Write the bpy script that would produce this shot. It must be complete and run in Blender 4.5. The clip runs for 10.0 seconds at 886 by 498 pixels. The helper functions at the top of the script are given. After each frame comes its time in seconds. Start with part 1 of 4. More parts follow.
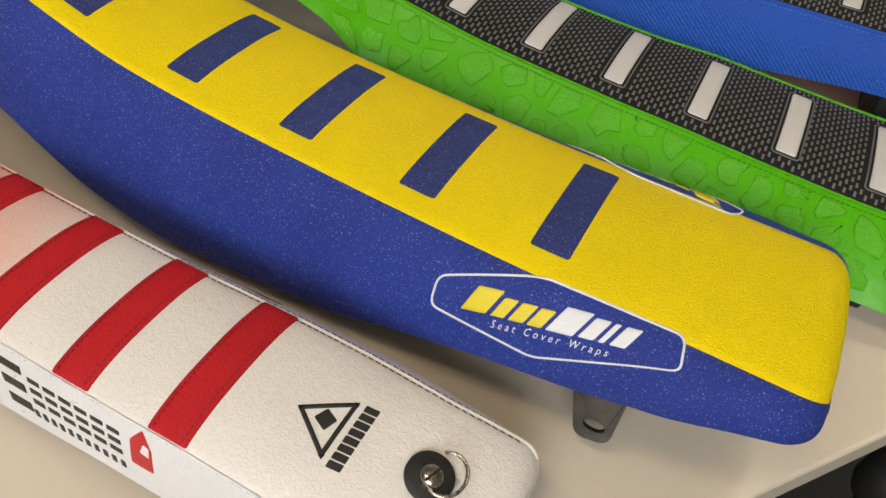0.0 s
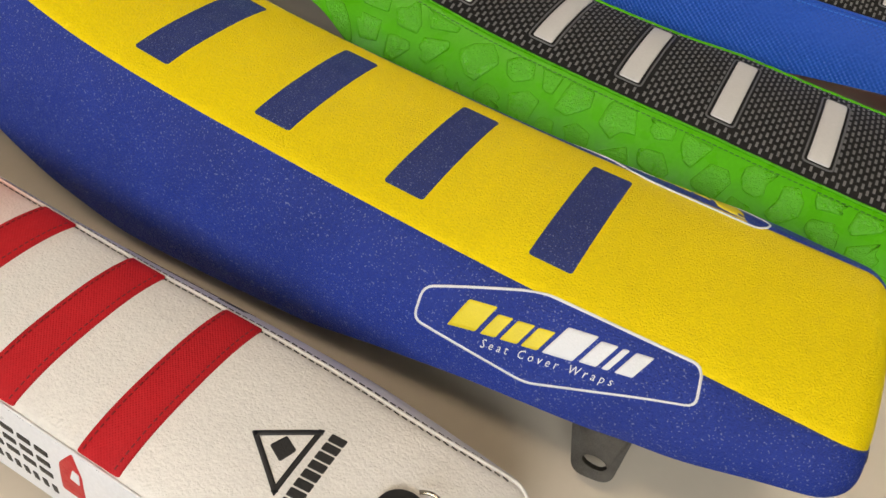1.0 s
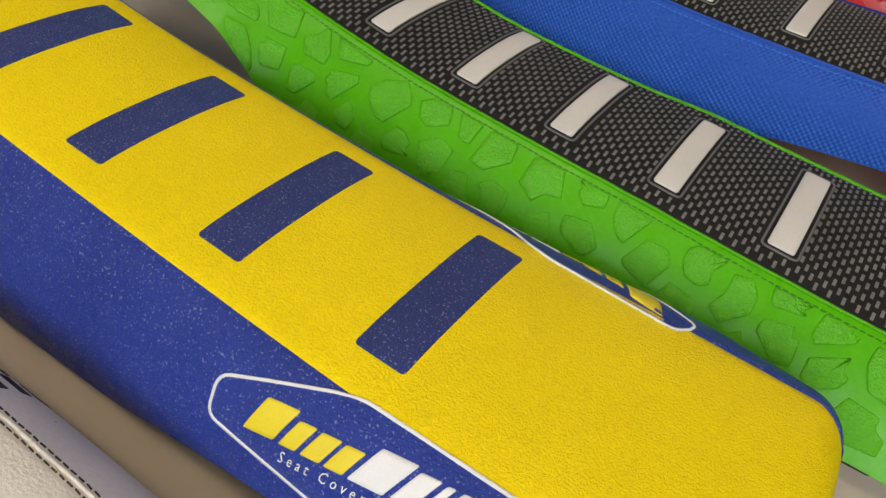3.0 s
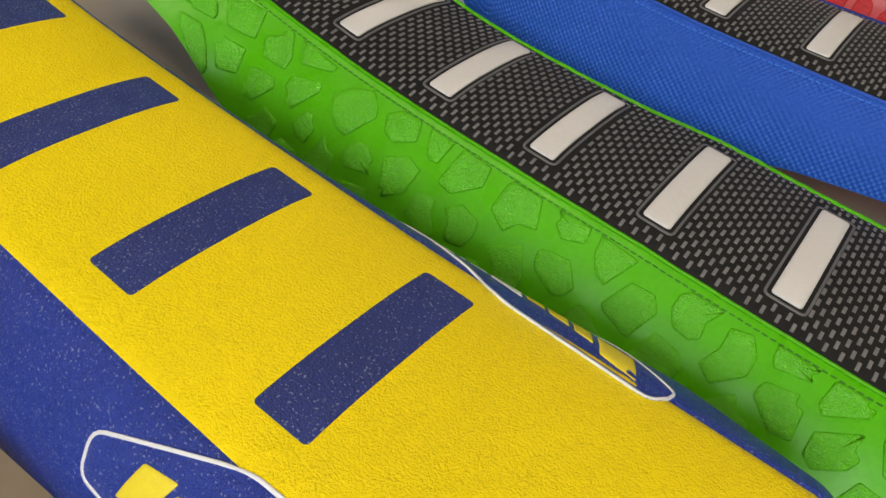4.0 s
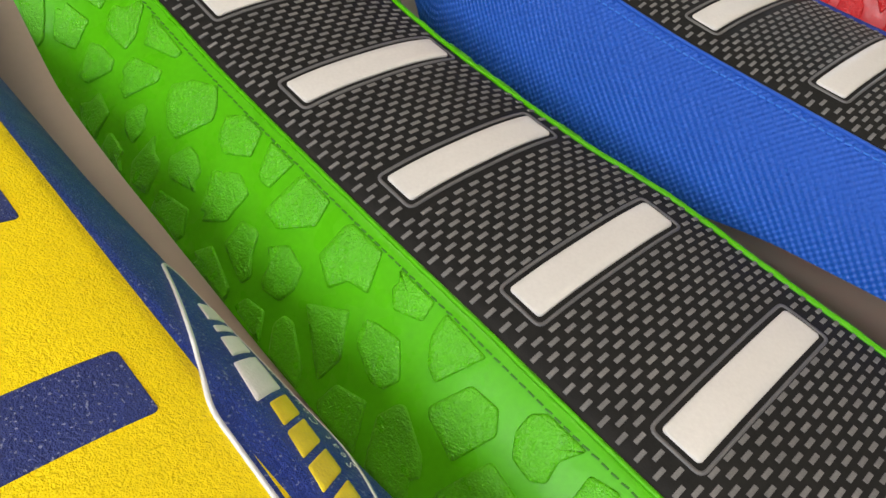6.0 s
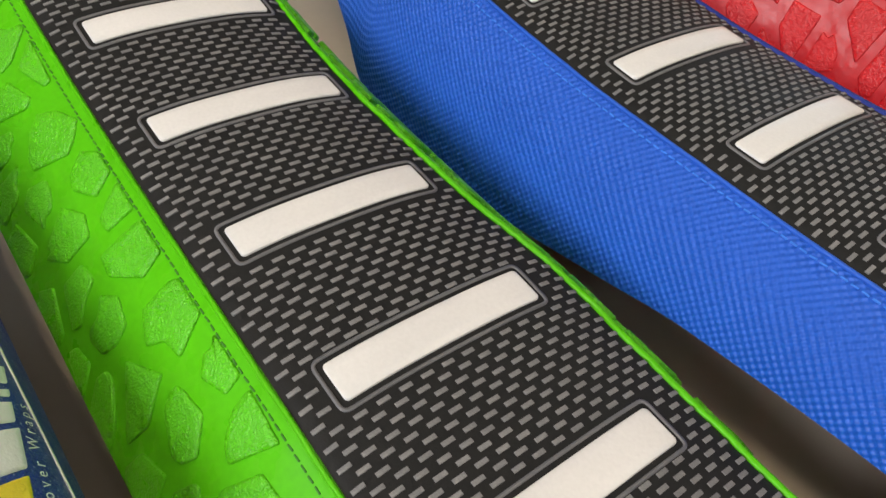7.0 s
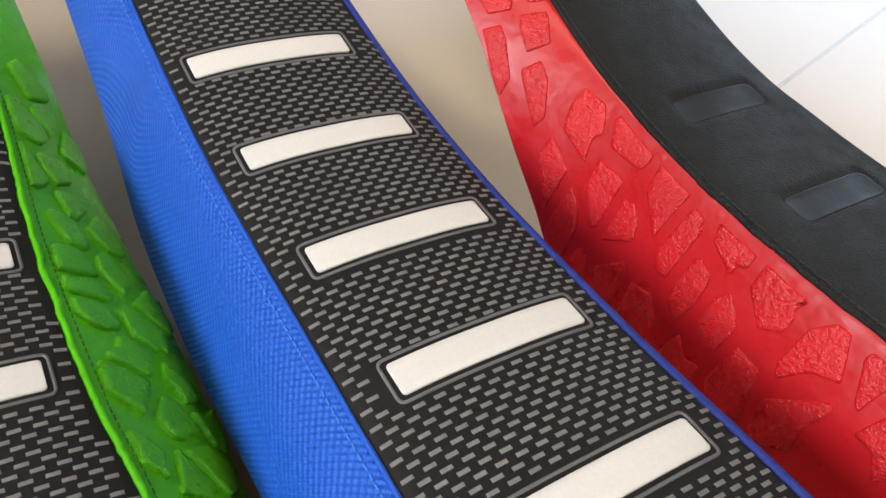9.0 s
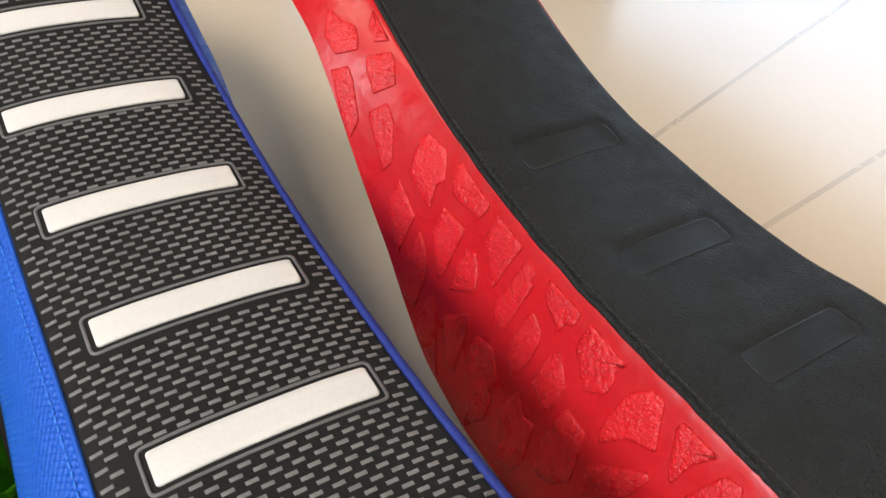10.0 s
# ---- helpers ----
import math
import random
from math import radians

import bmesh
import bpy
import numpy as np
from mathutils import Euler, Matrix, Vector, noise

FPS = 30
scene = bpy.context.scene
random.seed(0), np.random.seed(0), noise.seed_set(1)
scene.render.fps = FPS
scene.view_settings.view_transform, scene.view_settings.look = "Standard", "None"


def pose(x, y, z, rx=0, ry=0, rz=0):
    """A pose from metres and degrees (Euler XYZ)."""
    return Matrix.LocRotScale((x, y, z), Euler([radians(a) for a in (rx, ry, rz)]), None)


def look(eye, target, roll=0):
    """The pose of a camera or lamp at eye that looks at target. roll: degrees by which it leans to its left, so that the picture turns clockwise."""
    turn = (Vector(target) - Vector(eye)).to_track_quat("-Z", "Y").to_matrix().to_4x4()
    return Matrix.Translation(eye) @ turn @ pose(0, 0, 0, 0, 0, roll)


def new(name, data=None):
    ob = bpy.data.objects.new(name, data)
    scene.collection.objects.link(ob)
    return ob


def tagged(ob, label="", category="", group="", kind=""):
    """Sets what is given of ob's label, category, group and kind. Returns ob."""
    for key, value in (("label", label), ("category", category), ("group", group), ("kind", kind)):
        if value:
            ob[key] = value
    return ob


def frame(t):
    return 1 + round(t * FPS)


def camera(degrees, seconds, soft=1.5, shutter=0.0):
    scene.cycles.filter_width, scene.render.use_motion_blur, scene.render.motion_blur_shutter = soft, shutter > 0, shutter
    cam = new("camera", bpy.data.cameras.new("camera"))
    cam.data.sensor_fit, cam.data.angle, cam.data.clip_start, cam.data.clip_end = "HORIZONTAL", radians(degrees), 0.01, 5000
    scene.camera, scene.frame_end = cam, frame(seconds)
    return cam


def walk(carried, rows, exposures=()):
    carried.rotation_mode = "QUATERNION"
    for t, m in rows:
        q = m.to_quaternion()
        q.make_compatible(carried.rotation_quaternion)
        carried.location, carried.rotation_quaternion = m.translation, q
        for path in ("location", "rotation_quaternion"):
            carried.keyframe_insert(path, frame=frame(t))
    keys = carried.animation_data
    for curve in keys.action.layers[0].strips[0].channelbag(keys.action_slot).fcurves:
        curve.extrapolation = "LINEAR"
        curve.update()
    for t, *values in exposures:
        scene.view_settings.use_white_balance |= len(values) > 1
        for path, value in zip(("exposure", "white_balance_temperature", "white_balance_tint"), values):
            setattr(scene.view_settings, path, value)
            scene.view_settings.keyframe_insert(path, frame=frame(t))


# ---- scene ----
cam = camera(61.8, 10.0)
ROWS = [
    (0, 0.0798, -0.3153, 0.4193, 44.47, -4.19, 27.36),
    (0.5, 0.0750, -0.2998, 0.4033, 44.64, -4.47, 28.19),
    (1, 0.0774, -0.2755, 0.3839, 44.88, -4.85, 29.37),
    (1.5, 0.0884, -0.2449, 0.3687, 45.43, -5.06, 30.64),
    (2, 0.1058, -0.2127, 0.3586, 46.11, -5.27, 31.91),
    (2.5, 0.1218, -0.1821, 0.3493, 47.15, -5.45, 33.38),
    (4, 0.1288, -0.0971, 0.3188, 48.52, -6.42, 37.58),
    (4.5, 0.1338, -0.0499, 0.2995, 48.61, -6.76, 39.75),
    (5, 0.1464, -0.0049, 0.2918, 48.25, -7.13, 42.23),
    (6.3, 0.1605, 0.0692, 0.2846, 47.25, -7.19, 48.47),
    (6.5, 0.1657, 0.0846, 0.2866, 47.21, -7.23, 49.73),
    (7, 0.1825, 0.1350, 0.2935, 47.37, -7.09, 52.03),
    (7.5, 0.2026, 0.1887, 0.3039, 47.81, -6.88, 54.34),
    (8, 0.2179, 0.2418, 0.3186, 48.46, -6.77, 56.61),
    (8.5, 0.2212, 0.2854, 0.3328, 48.99, -6.61, 58.08),
    (9, 0.2219, 0.3208, 0.3480, 49.33, -6.34, 58.72),
    (9.5, 0.2226, 0.3637, 0.3668, 49.43, -6.16, 58.73),
    (10, 0.2408, 0.4106, 0.3681, 49.43, -5.68, 58.01),
]
walk(cam, [(t, pose(x, y, z, rx, ry, rz)) for t, x, y, z, rx, ry, rz in ROWS], exposures=[(0.0, -1.5, 6500, 10), (2.5, -1.48, 6500, 10), (5.0, -1.22, 6350, 10), (7.0, -0.82, 6200, 10), (8.5, -0.68, 6050, 10), (10.0, -0.52, 6000, 10)])
# world: a pale sky outside the window
world = bpy.data.worlds.new("sky")
scene.world = world
world.use_nodes = True
sky = world.node_tree.nodes.new("ShaderNodeTexSky")
sky.sky_type, sky.sun_disc, sky.sun_elevation, sky.sun_rotation = "NISHITA", False, radians(35), radians(150)
world.node_tree.links.new(sky.outputs[0], world.node_tree.nodes["Background"].inputs[0])
world.node_tree.nodes["Background"].inputs[1].default_value = 0.1

WINDOW_POWER, NORTH_POWER, WEST_POWER, FILL_GLOW = 240.0, 46.0, 7.0, 26.0


def area_lamp(name, m, width, height, power, color):
    data = bpy.data.lights.new(name, "AREA")
    data.shape, data.size, data.size_y, data.energy, data.color = "RECTANGLE", width, height, power, color
    ob = new(name, data)
    ob.matrix_world = m
    return ob


area_lamp("window_daylight", look((0.55, -2.7, 1.68), (0.1, 0.3, 0.1)), 2.3, 1.25, WINDOW_POWER, (0.97, 0.96, 0.93))
area_lamp("window_daylight", look((-2.0, 4.12, 1.12), (-2.0, 0.0, 1.12)), 2.3, 1.2, NORTH_POWER, (0.68, 0.84, 1.0))
area_lamp("window_daylight", look((-3.52, 2.5, 1.0), (0.0, 2.5, 1.0)), 1.1, 1.1, WEST_POWER, (0.68, 0.84, 1.0))


# ---- materials ----
def surface(name, color, rough=0.5, grain=(), mottle=(6.0, 0.06), metal=0.0, sparkle=0.0, spec=0.5, weave=None, coat=0.0, rough_var=0.08, x_tint=None):
    """A procedural surface. grain: (cells per metre, depth in metres) of each layer of relief; mottle: scale and amount of the uneven colour."""
    mat = bpy.data.materials.new(name)
    mat.use_nodes = True
    nt = mat.node_tree
    n, link = nt.nodes, nt.links.new
    b = n["Principled BSDF"]
    b.inputs["Metallic"].default_value = metal
    b.inputs["Specular IOR Level"].default_value = spec
    b.inputs["Coat Weight"].default_value = coat
    b.inputs["Coat Roughness"].default_value = 0.25
    tc = n.new("ShaderNodeTexCoord")

    def noise_of(scale, detail=3.0):
        t = n.new("ShaderNodeTexNoise")
        t.inputs["Scale"].default_value, t.inputs["Detail"].default_value = scale, detail
        link(tc.outputs["Object"], t.inputs["Vector"])
        return t.outputs["Fac"]

    def scaled(sock, lo, hi, a=0.3, z=0.7):
        r = n.new("ShaderNodeMapRange")
        r.inputs["From Min"].default_value, r.inputs["From Max"].default_value = a, z
        r.inputs["To Min"].default_value, r.inputs["To Max"].default_value = lo, hi
        link(sock, r.inputs["Value"])
        return r.outputs["Result"]

    hsv = n.new("ShaderNodeHueSaturation")
    hsv.inputs["Color"].default_value = (*color, 1)
    two = n.new("ShaderNodeMath")
    two.operation = "MULTIPLY"
    link(scaled(noise_of(mottle[0], 4), 1 - mottle[1], 1 + mottle[1]), two.inputs[0])
    link(scaled(noise_of(mottle[0] * 45, 2), 1 - mottle[1] * 0.7, 1 + mottle[1] * 0.7), two.inputs[1])
    link(two.outputs[0], hsv.inputs["Value"])
    col = hsv.outputs["Color"]
    # glints of the grain put into the colour as pale flecks
    if sparkle:
        s = scaled(noise_of(950, 0), 0, sparkle, 0.69, 0.76)
        mix = n.new("ShaderNodeMix")
        mix.data_type = "RGBA"
        link(s, mix.inputs["Factor"])
        link(col, mix.inputs[6])
        mix.inputs[7].default_value = (0.8, 0.85, 0.95, 1)
        col = mix.outputs[2]
    # a second colour blended in along x, uneven by noise
    if x_tint:
        x_from, x_to, amount, tint = x_tint
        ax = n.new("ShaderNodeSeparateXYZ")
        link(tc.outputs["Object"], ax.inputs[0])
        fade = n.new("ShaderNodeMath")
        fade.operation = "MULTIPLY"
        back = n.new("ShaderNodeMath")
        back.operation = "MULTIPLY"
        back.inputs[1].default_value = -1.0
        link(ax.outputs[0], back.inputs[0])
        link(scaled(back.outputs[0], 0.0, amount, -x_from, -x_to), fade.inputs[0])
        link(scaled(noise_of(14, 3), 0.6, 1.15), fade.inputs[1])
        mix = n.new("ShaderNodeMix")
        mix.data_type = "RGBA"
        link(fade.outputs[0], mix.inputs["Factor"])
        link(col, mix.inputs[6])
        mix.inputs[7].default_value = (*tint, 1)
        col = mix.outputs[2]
    link(col, b.inputs["Base Color"])
    link(scaled(noise_of(mottle[0] * 7, 3), max(0.02, rough - rough_var), min(1, rough + rough_var)), b.inputs["Roughness"])
    last = None
    for scale, depth in grain:
        bump = n.new("ShaderNodeBump")
        bump.inputs["Strength"].default_value, bump.inputs["Distance"].default_value = 1.0, depth
        link(noise_of(scale, 2.0), bump.inputs["Height"])
        if last:
            link(last, bump.inputs["Normal"])
        last = bump.outputs["Normal"]
    if weave:
        pitch, depth = weave
        uv = n.new("ShaderNodeSeparateXYZ")
        link(tc.outputs["UV"], uv.inputs[0])
        waves = []
        for i in (0, 1):
            k = n.new("ShaderNodeMath")
            k.operation = "MULTIPLY"
            k.inputs[1].default_value = 2 * math.pi / pitch
            link(uv.outputs[i], k.inputs[0])
            sn = n.new("ShaderNodeMath")
            sn.operation = "SINE"
            link(k.outputs[0], sn.inputs[0])
            waves.append(sn.outputs[0])
        prod = n.new("ShaderNodeMath")
        prod.operation = "MULTIPLY"
        link(waves[0], prod.inputs[0])
        link(waves[1], prod.inputs[1])
        bump = n.new("ShaderNodeBump")
        bump.inputs["Strength"].default_value, bump.inputs["Distance"].default_value = 1.0, depth
        link(prod.outputs[0], bump.inputs["Height"])
        if last:
            link(last, bump.inputs["Normal"])
        last = bump.outputs["Normal"]
    if last:
        link(last, b.inputs["Normal"])
    return mat


def glowing(name, color, strength):
    mat = bpy.data.materials.new(name)
    mat.use_nodes = True
    b = mat.node_tree.nodes["Principled BSDF"]
    b.inputs["Base Color"].default_value = (0.8, 0.8, 0.8, 1)
    b.inputs["Emission Color"].default_value = (*color, 1)
    b.inputs["Emission Strength"].default_value = strength
    return mat


M_YELLOW = surface("yellow_grained_vinyl", (0.94, 0.73, 0.002), 0.36, ((420, 0.0005), (900, 0.0009), (2000, 0.0006)), (9, 0.05), spec=0.17)
M_NAVY = surface("blue_grained_vinyl", (0.018, 0.047, 0.33), 0.38, ((420, 0.0007), (850, 0.0013), (2000, 0.0007)), (12, 0.14), sparkle=0.22, spec=0.4)
M_BARBLUE = surface("blue_printed_vinyl", (0.022, 0.04, 0.20), 0.42, ((850, 0.0012), (2000, 0.0006)), (14, 0.14), sparkle=0.22, spec=0.42)
# white top turns pinkish red towards the nose
M_WHITE = surface("white_grained_vinyl", (0.76, 0.74, 0.70), 0.42, ((700, 0.0005), (160, 0.0005)), (8, 0.05), x_tint=(-0.02, -0.09, 0.6, (0.8, 0.24, 0.13)))
M_WHITESIDE = surface("white_smooth_vinyl", (0.74, 0.75, 0.78), 0.35, ((300, 0.0002),), (10, 0.05))
M_RIB = surface("red_ribbed_fabric", (0.48, 0.012, 0.018), 0.7, ((500, 0.0003),), (12, 0.08), weave=(0.0018, 0.00007), spec=0.25)
M_GREEN = surface("green_smooth_vinyl", (0.078, 0.395, 0.002), 0.3, ((350, 0.00006), (30, 0.0008)), (8, 0.07), spec=0.16)
M_GREENROUGH = surface("green_pebbled_vinyl", (0.086, 0.42, 0.002), 0.32, ((1100, 0.0007), (420, 0.0006)), (14, 0.1), spec=0.32)
M_BLACK = surface("black_gripper_rubber", (0.014, 0.014, 0.014), 0.6, ((1400, 0.0001),), (10, 0.12), spec=0.12)
M_DASH = surface("grey_raised_rubber", (0.165, 0.165, 0.165), 0.6, ((1800, 0.0002),), (40, 0.18), spec=0.3)
M_RING = surface("grey_moulded_line", (0.12, 0.12, 0.125), 0.5, ((1500, 0.0001),), (30, 0.12))
M_BAR = surface("white_rubber_rib", (0.63, 0.625, 0.61), 0.42, ((500, 0.00008),), (14, 0.04))
M_NYLON = surface("blue_woven_nylon", (0.014, 0.085, 0.47), 0.5, ((2500, 0.0001),), (9, 0.06), weave=(0.0042, 0.00042), spec=0.3)
M_WELT = surface("navy_seam_binding", (0.016, 0.03, 0.20), 0.6, ((1500, 0.0003),), (20, 0.12), weave=(0.002, 0.0003), spec=0.25)
M_RED = surface("red_glossy_vinyl", (0.43, 0.008, 0.011), 0.33, ((300, 0.0001), (60, 0.0009)), (9, 0.07), spec=0.3)
M_REDROUGH = surface("red_pebbled_vinyl", (0.48, 0.009, 0.012), 0.3, ((900, 0.0006), (380, 0.0008)), (14, 0.1), spec=0.3)
M_SUEDE = surface("black_grained_vinyl", (0.013, 0.014, 0.0135), 0.5, ((1000, 0.0013), (25, 0.0012)), (9, 0.18), spec=0.22)
M_PAD = surface("black_pressed_vinyl", (0.011, 0.012, 0.012), 0.38, ((1100, 0.00015), (40, 0.0006)), (12, 0.12), spec=0.4)
M_PLASTIC = surface("black_base_plastic", (0.015, 0.015, 0.016), 0.5, ((300, 0.0002),), (12, 0.1))
M_STEEL = surface("galvanised_steel", (0.15, 0.148, 0.14), 0.42, ((250, 0.0002),), (55, 0.3), metal=1.0)
M_RUBBER = surface("black_rubber_washer", (0.015, 0.015, 0.015), 0.6, ((600, 0.0002),), (30, 0.2))
M_BRASS = surface("worn_steel", (0.45, 0.41, 0.33), 0.28, ((300, 0.0001),), (60, 0.25), metal=1.0)
M_INK = surface("black_print", (0.015, 0.015, 0.016), 0.5, ((700, 0.0003),), (40, 0.15))
M_REDINK = surface("red_print", (0.5, 0.015, 0.02), 0.45, ((700, 0.0002),), (40, 0.1))
M_WHITEINK = surface("white_print", (0.75, 0.77, 0.8), 0.5, ((800, 0.0003),), (40, 0.05))
M_YELLOWINK = surface("yellow_print", (0.75, 0.62, 0.02), 0.5, ((800, 0.0003),), (40, 0.05))
M_THREAD = {"black": surface("black_thread", (0.02, 0.02, 0.02), 0.8), "green": surface("dark_green_thread", (0.02, 0.13, 0.004), 0.7),
            "blue": surface("blue_thread", (0.03, 0.16, 0.62), 0.7), "red": surface("dark_red_thread", (0.2, 0.006, 0.008), 0.7)}
M_TABLE = surface("white_table_laminate", (0.69, 0.61, 0.50), 0.17, (), (3, 0.015), spec=0.28, rough_var=0.0)
M_EDGE = surface("table_edge_band", (0.56, 0.49, 0.40), 0.22, ((200, 0.00005),), (8, 0.08))
M_WALL = surface("cream_wall_paint", (0.34, 0.29, 0.23), 0.8, ((120, 0.0005),), (2, 0.05))
M_CEIL = surface("white_ceiling_paint", (0.5, 0.46, 0.4), 0.85, ((150, 0.0005),), (2, 0.04))
M_FLOOR = surface("dark_grey_floor", (0.05, 0.048, 0.045), 0.55, ((80, 0.0008),), (3, 0.2))
M_METALLEG = surface("black_painted_steel", (0.012, 0.012, 0.013), 0.4, ((400, 0.0002),), (20, 0.15))
M_FRAME = surface("white_window_paint", (0.75, 0.75, 0.73), 0.5, ((150, 0.0003),), (6, 0.05))
# glow of the fill panels added overhead
M_GLOW = glowing("fill_panel_glow", (1.0, 0.80, 0.58), FILL_GLOW)


# ---- mesh helpers ----
def thing(name, base, label, category, group="", kind=""):
    ob = new(name)
    ob.location = base
    ob.empty_display_size = 0.05
    return tagged(ob, label, category, group, kind)


def spot(parent):
    """Where the top-level thing of a part stands."""
    while parent.parent:
        parent = parent.parent
    return np.array(parent.location)


def part(name, verts, faces, material, parent=None, label="", smooth=True, uvs=None, kind=""):
    """One mesh, given in world places, as a part under its thing (or a thing of its own)."""
    me = bpy.data.meshes.new(name)
    off = spot(parent) if parent else np.zeros(3)
    me.from_pydata([tuple(np.asarray(v, float) - off) for v in verts], [], [tuple(f) for f in faces])
    if uvs is not None:
        layer = me.uv_layers.new(name="skin")
        for loop in me.loops:
            layer.data[loop.index].uv = uvs[loop.vertex_index]
    me.materials.append(material)
    me.polygons.foreach_set("use_smooth", [smooth] * len(me.polygons))
    me.update()
    ob = new(name, me)
    if parent:
        ob.parent = parent
    return tagged(ob, label, kind=kind)


def block(x0, x1, y0, y1, z0, z1, bevel=0.0):
    """A box with bevelled edges: vertices and faces."""
    bm = bmesh.new()
    bmesh.ops.create_cube(bm, size=1.0)
    for v in bm.verts:
        v.co = Vector(((x0 + x1) / 2 + v.co.x * (x1 - x0), (y0 + y1) / 2 + v.co.y * (y1 - y0), (z0 + z1) / 2 + v.co.z * (z1 - z0)))
    if bevel:
        bmesh.ops.bevel(bm, geom=list(bm.edges), offset=bevel, segments=2, affect="EDGES", profile=0.5)
    bm.verts.index_update()
    out = [tuple(v.co) for v in bm.verts], [[v.index for v in f.verts] for f in bm.faces]
    bm.free()
    return out


def tube(points, radius, sides=8, closed=False):
    """A round bar along points."""
    verts, faces = [], []
    pts = [Vector(p) for p in points]
    n = len(pts)
    for i, p in enumerate(pts):
        a = pts[(i - 1) % n] if closed or i else p
        c = pts[(i + 1) % n] if closed or i < n - 1 else p
        d = (c - a).normalized()
        side = d.cross(Vector((0.12, 0.2, 1))).normalized()
        up = side.cross(d)
        for k in range(sides):
            w = 2 * math.pi * k / sides
            verts.append(tuple(p + radius * (math.cos(w) * side + math.sin(w) * up)))
    for i in range(n if closed else n - 1):
        for k in range(sides):
            j, k2 = (i + 1) % n, (k + 1) % sides
            faces.append((i * sides + k, j * sides + k, j * sides + k2, i * sides + k2))
    if not closed:
        faces += [tuple(range(sides))[::-1], tuple((n - 1) * sides + k for k in range(sides))]
    return verts, faces


def grid(rows, closed=False):
    """Faces over equal rows of vertices."""
    h, w = len(rows), len(rows[0])
    verts = [p for r in rows for p in r]
    faces = []
    for i in range(h - 1):
        for j in range(w if closed else w - 1):
            k = (j + 1) % w
            faces.append((i * w + j, (i + 1) * w + j, (i + 1) * w + k, i * w + k))
    return verts, faces


# ---- forms of the seats ----
def curve(knots):
    """A smooth curve through a few (x, value) knots."""
    xs = np.array([k[0] for k in knots], float)
    vs = np.array([k[1] for k in knots], float)
    d = np.diff(vs) / np.diff(xs)
    m = np.empty(len(xs))
    m[0], m[-1] = d[0], d[-1]
    for i in range(1, len(xs) - 1):
        m[i] = 0 if d[i - 1] * d[i] < 0 else 2 * d[i - 1] * d[i] / (d[i - 1] + d[i] + 1e-12)

    def at(x):
        x = min(max(x, xs[0]), xs[-1])
        i = min(int(np.searchsorted(xs, x, side="right")) - 1, len(xs) - 2)
        h = xs[i + 1] - xs[i]
        t = (x - xs[i]) / h
        return float((2 * t**3 - 3 * t**2 + 1) * vs[i] + (t**3 - 2 * t**2 + t) * h * m[i]
                     + (3 * t**2 - 2 * t**3) * vs[i + 1] + (t**3 - t**2) * h * m[i + 1])
    return at


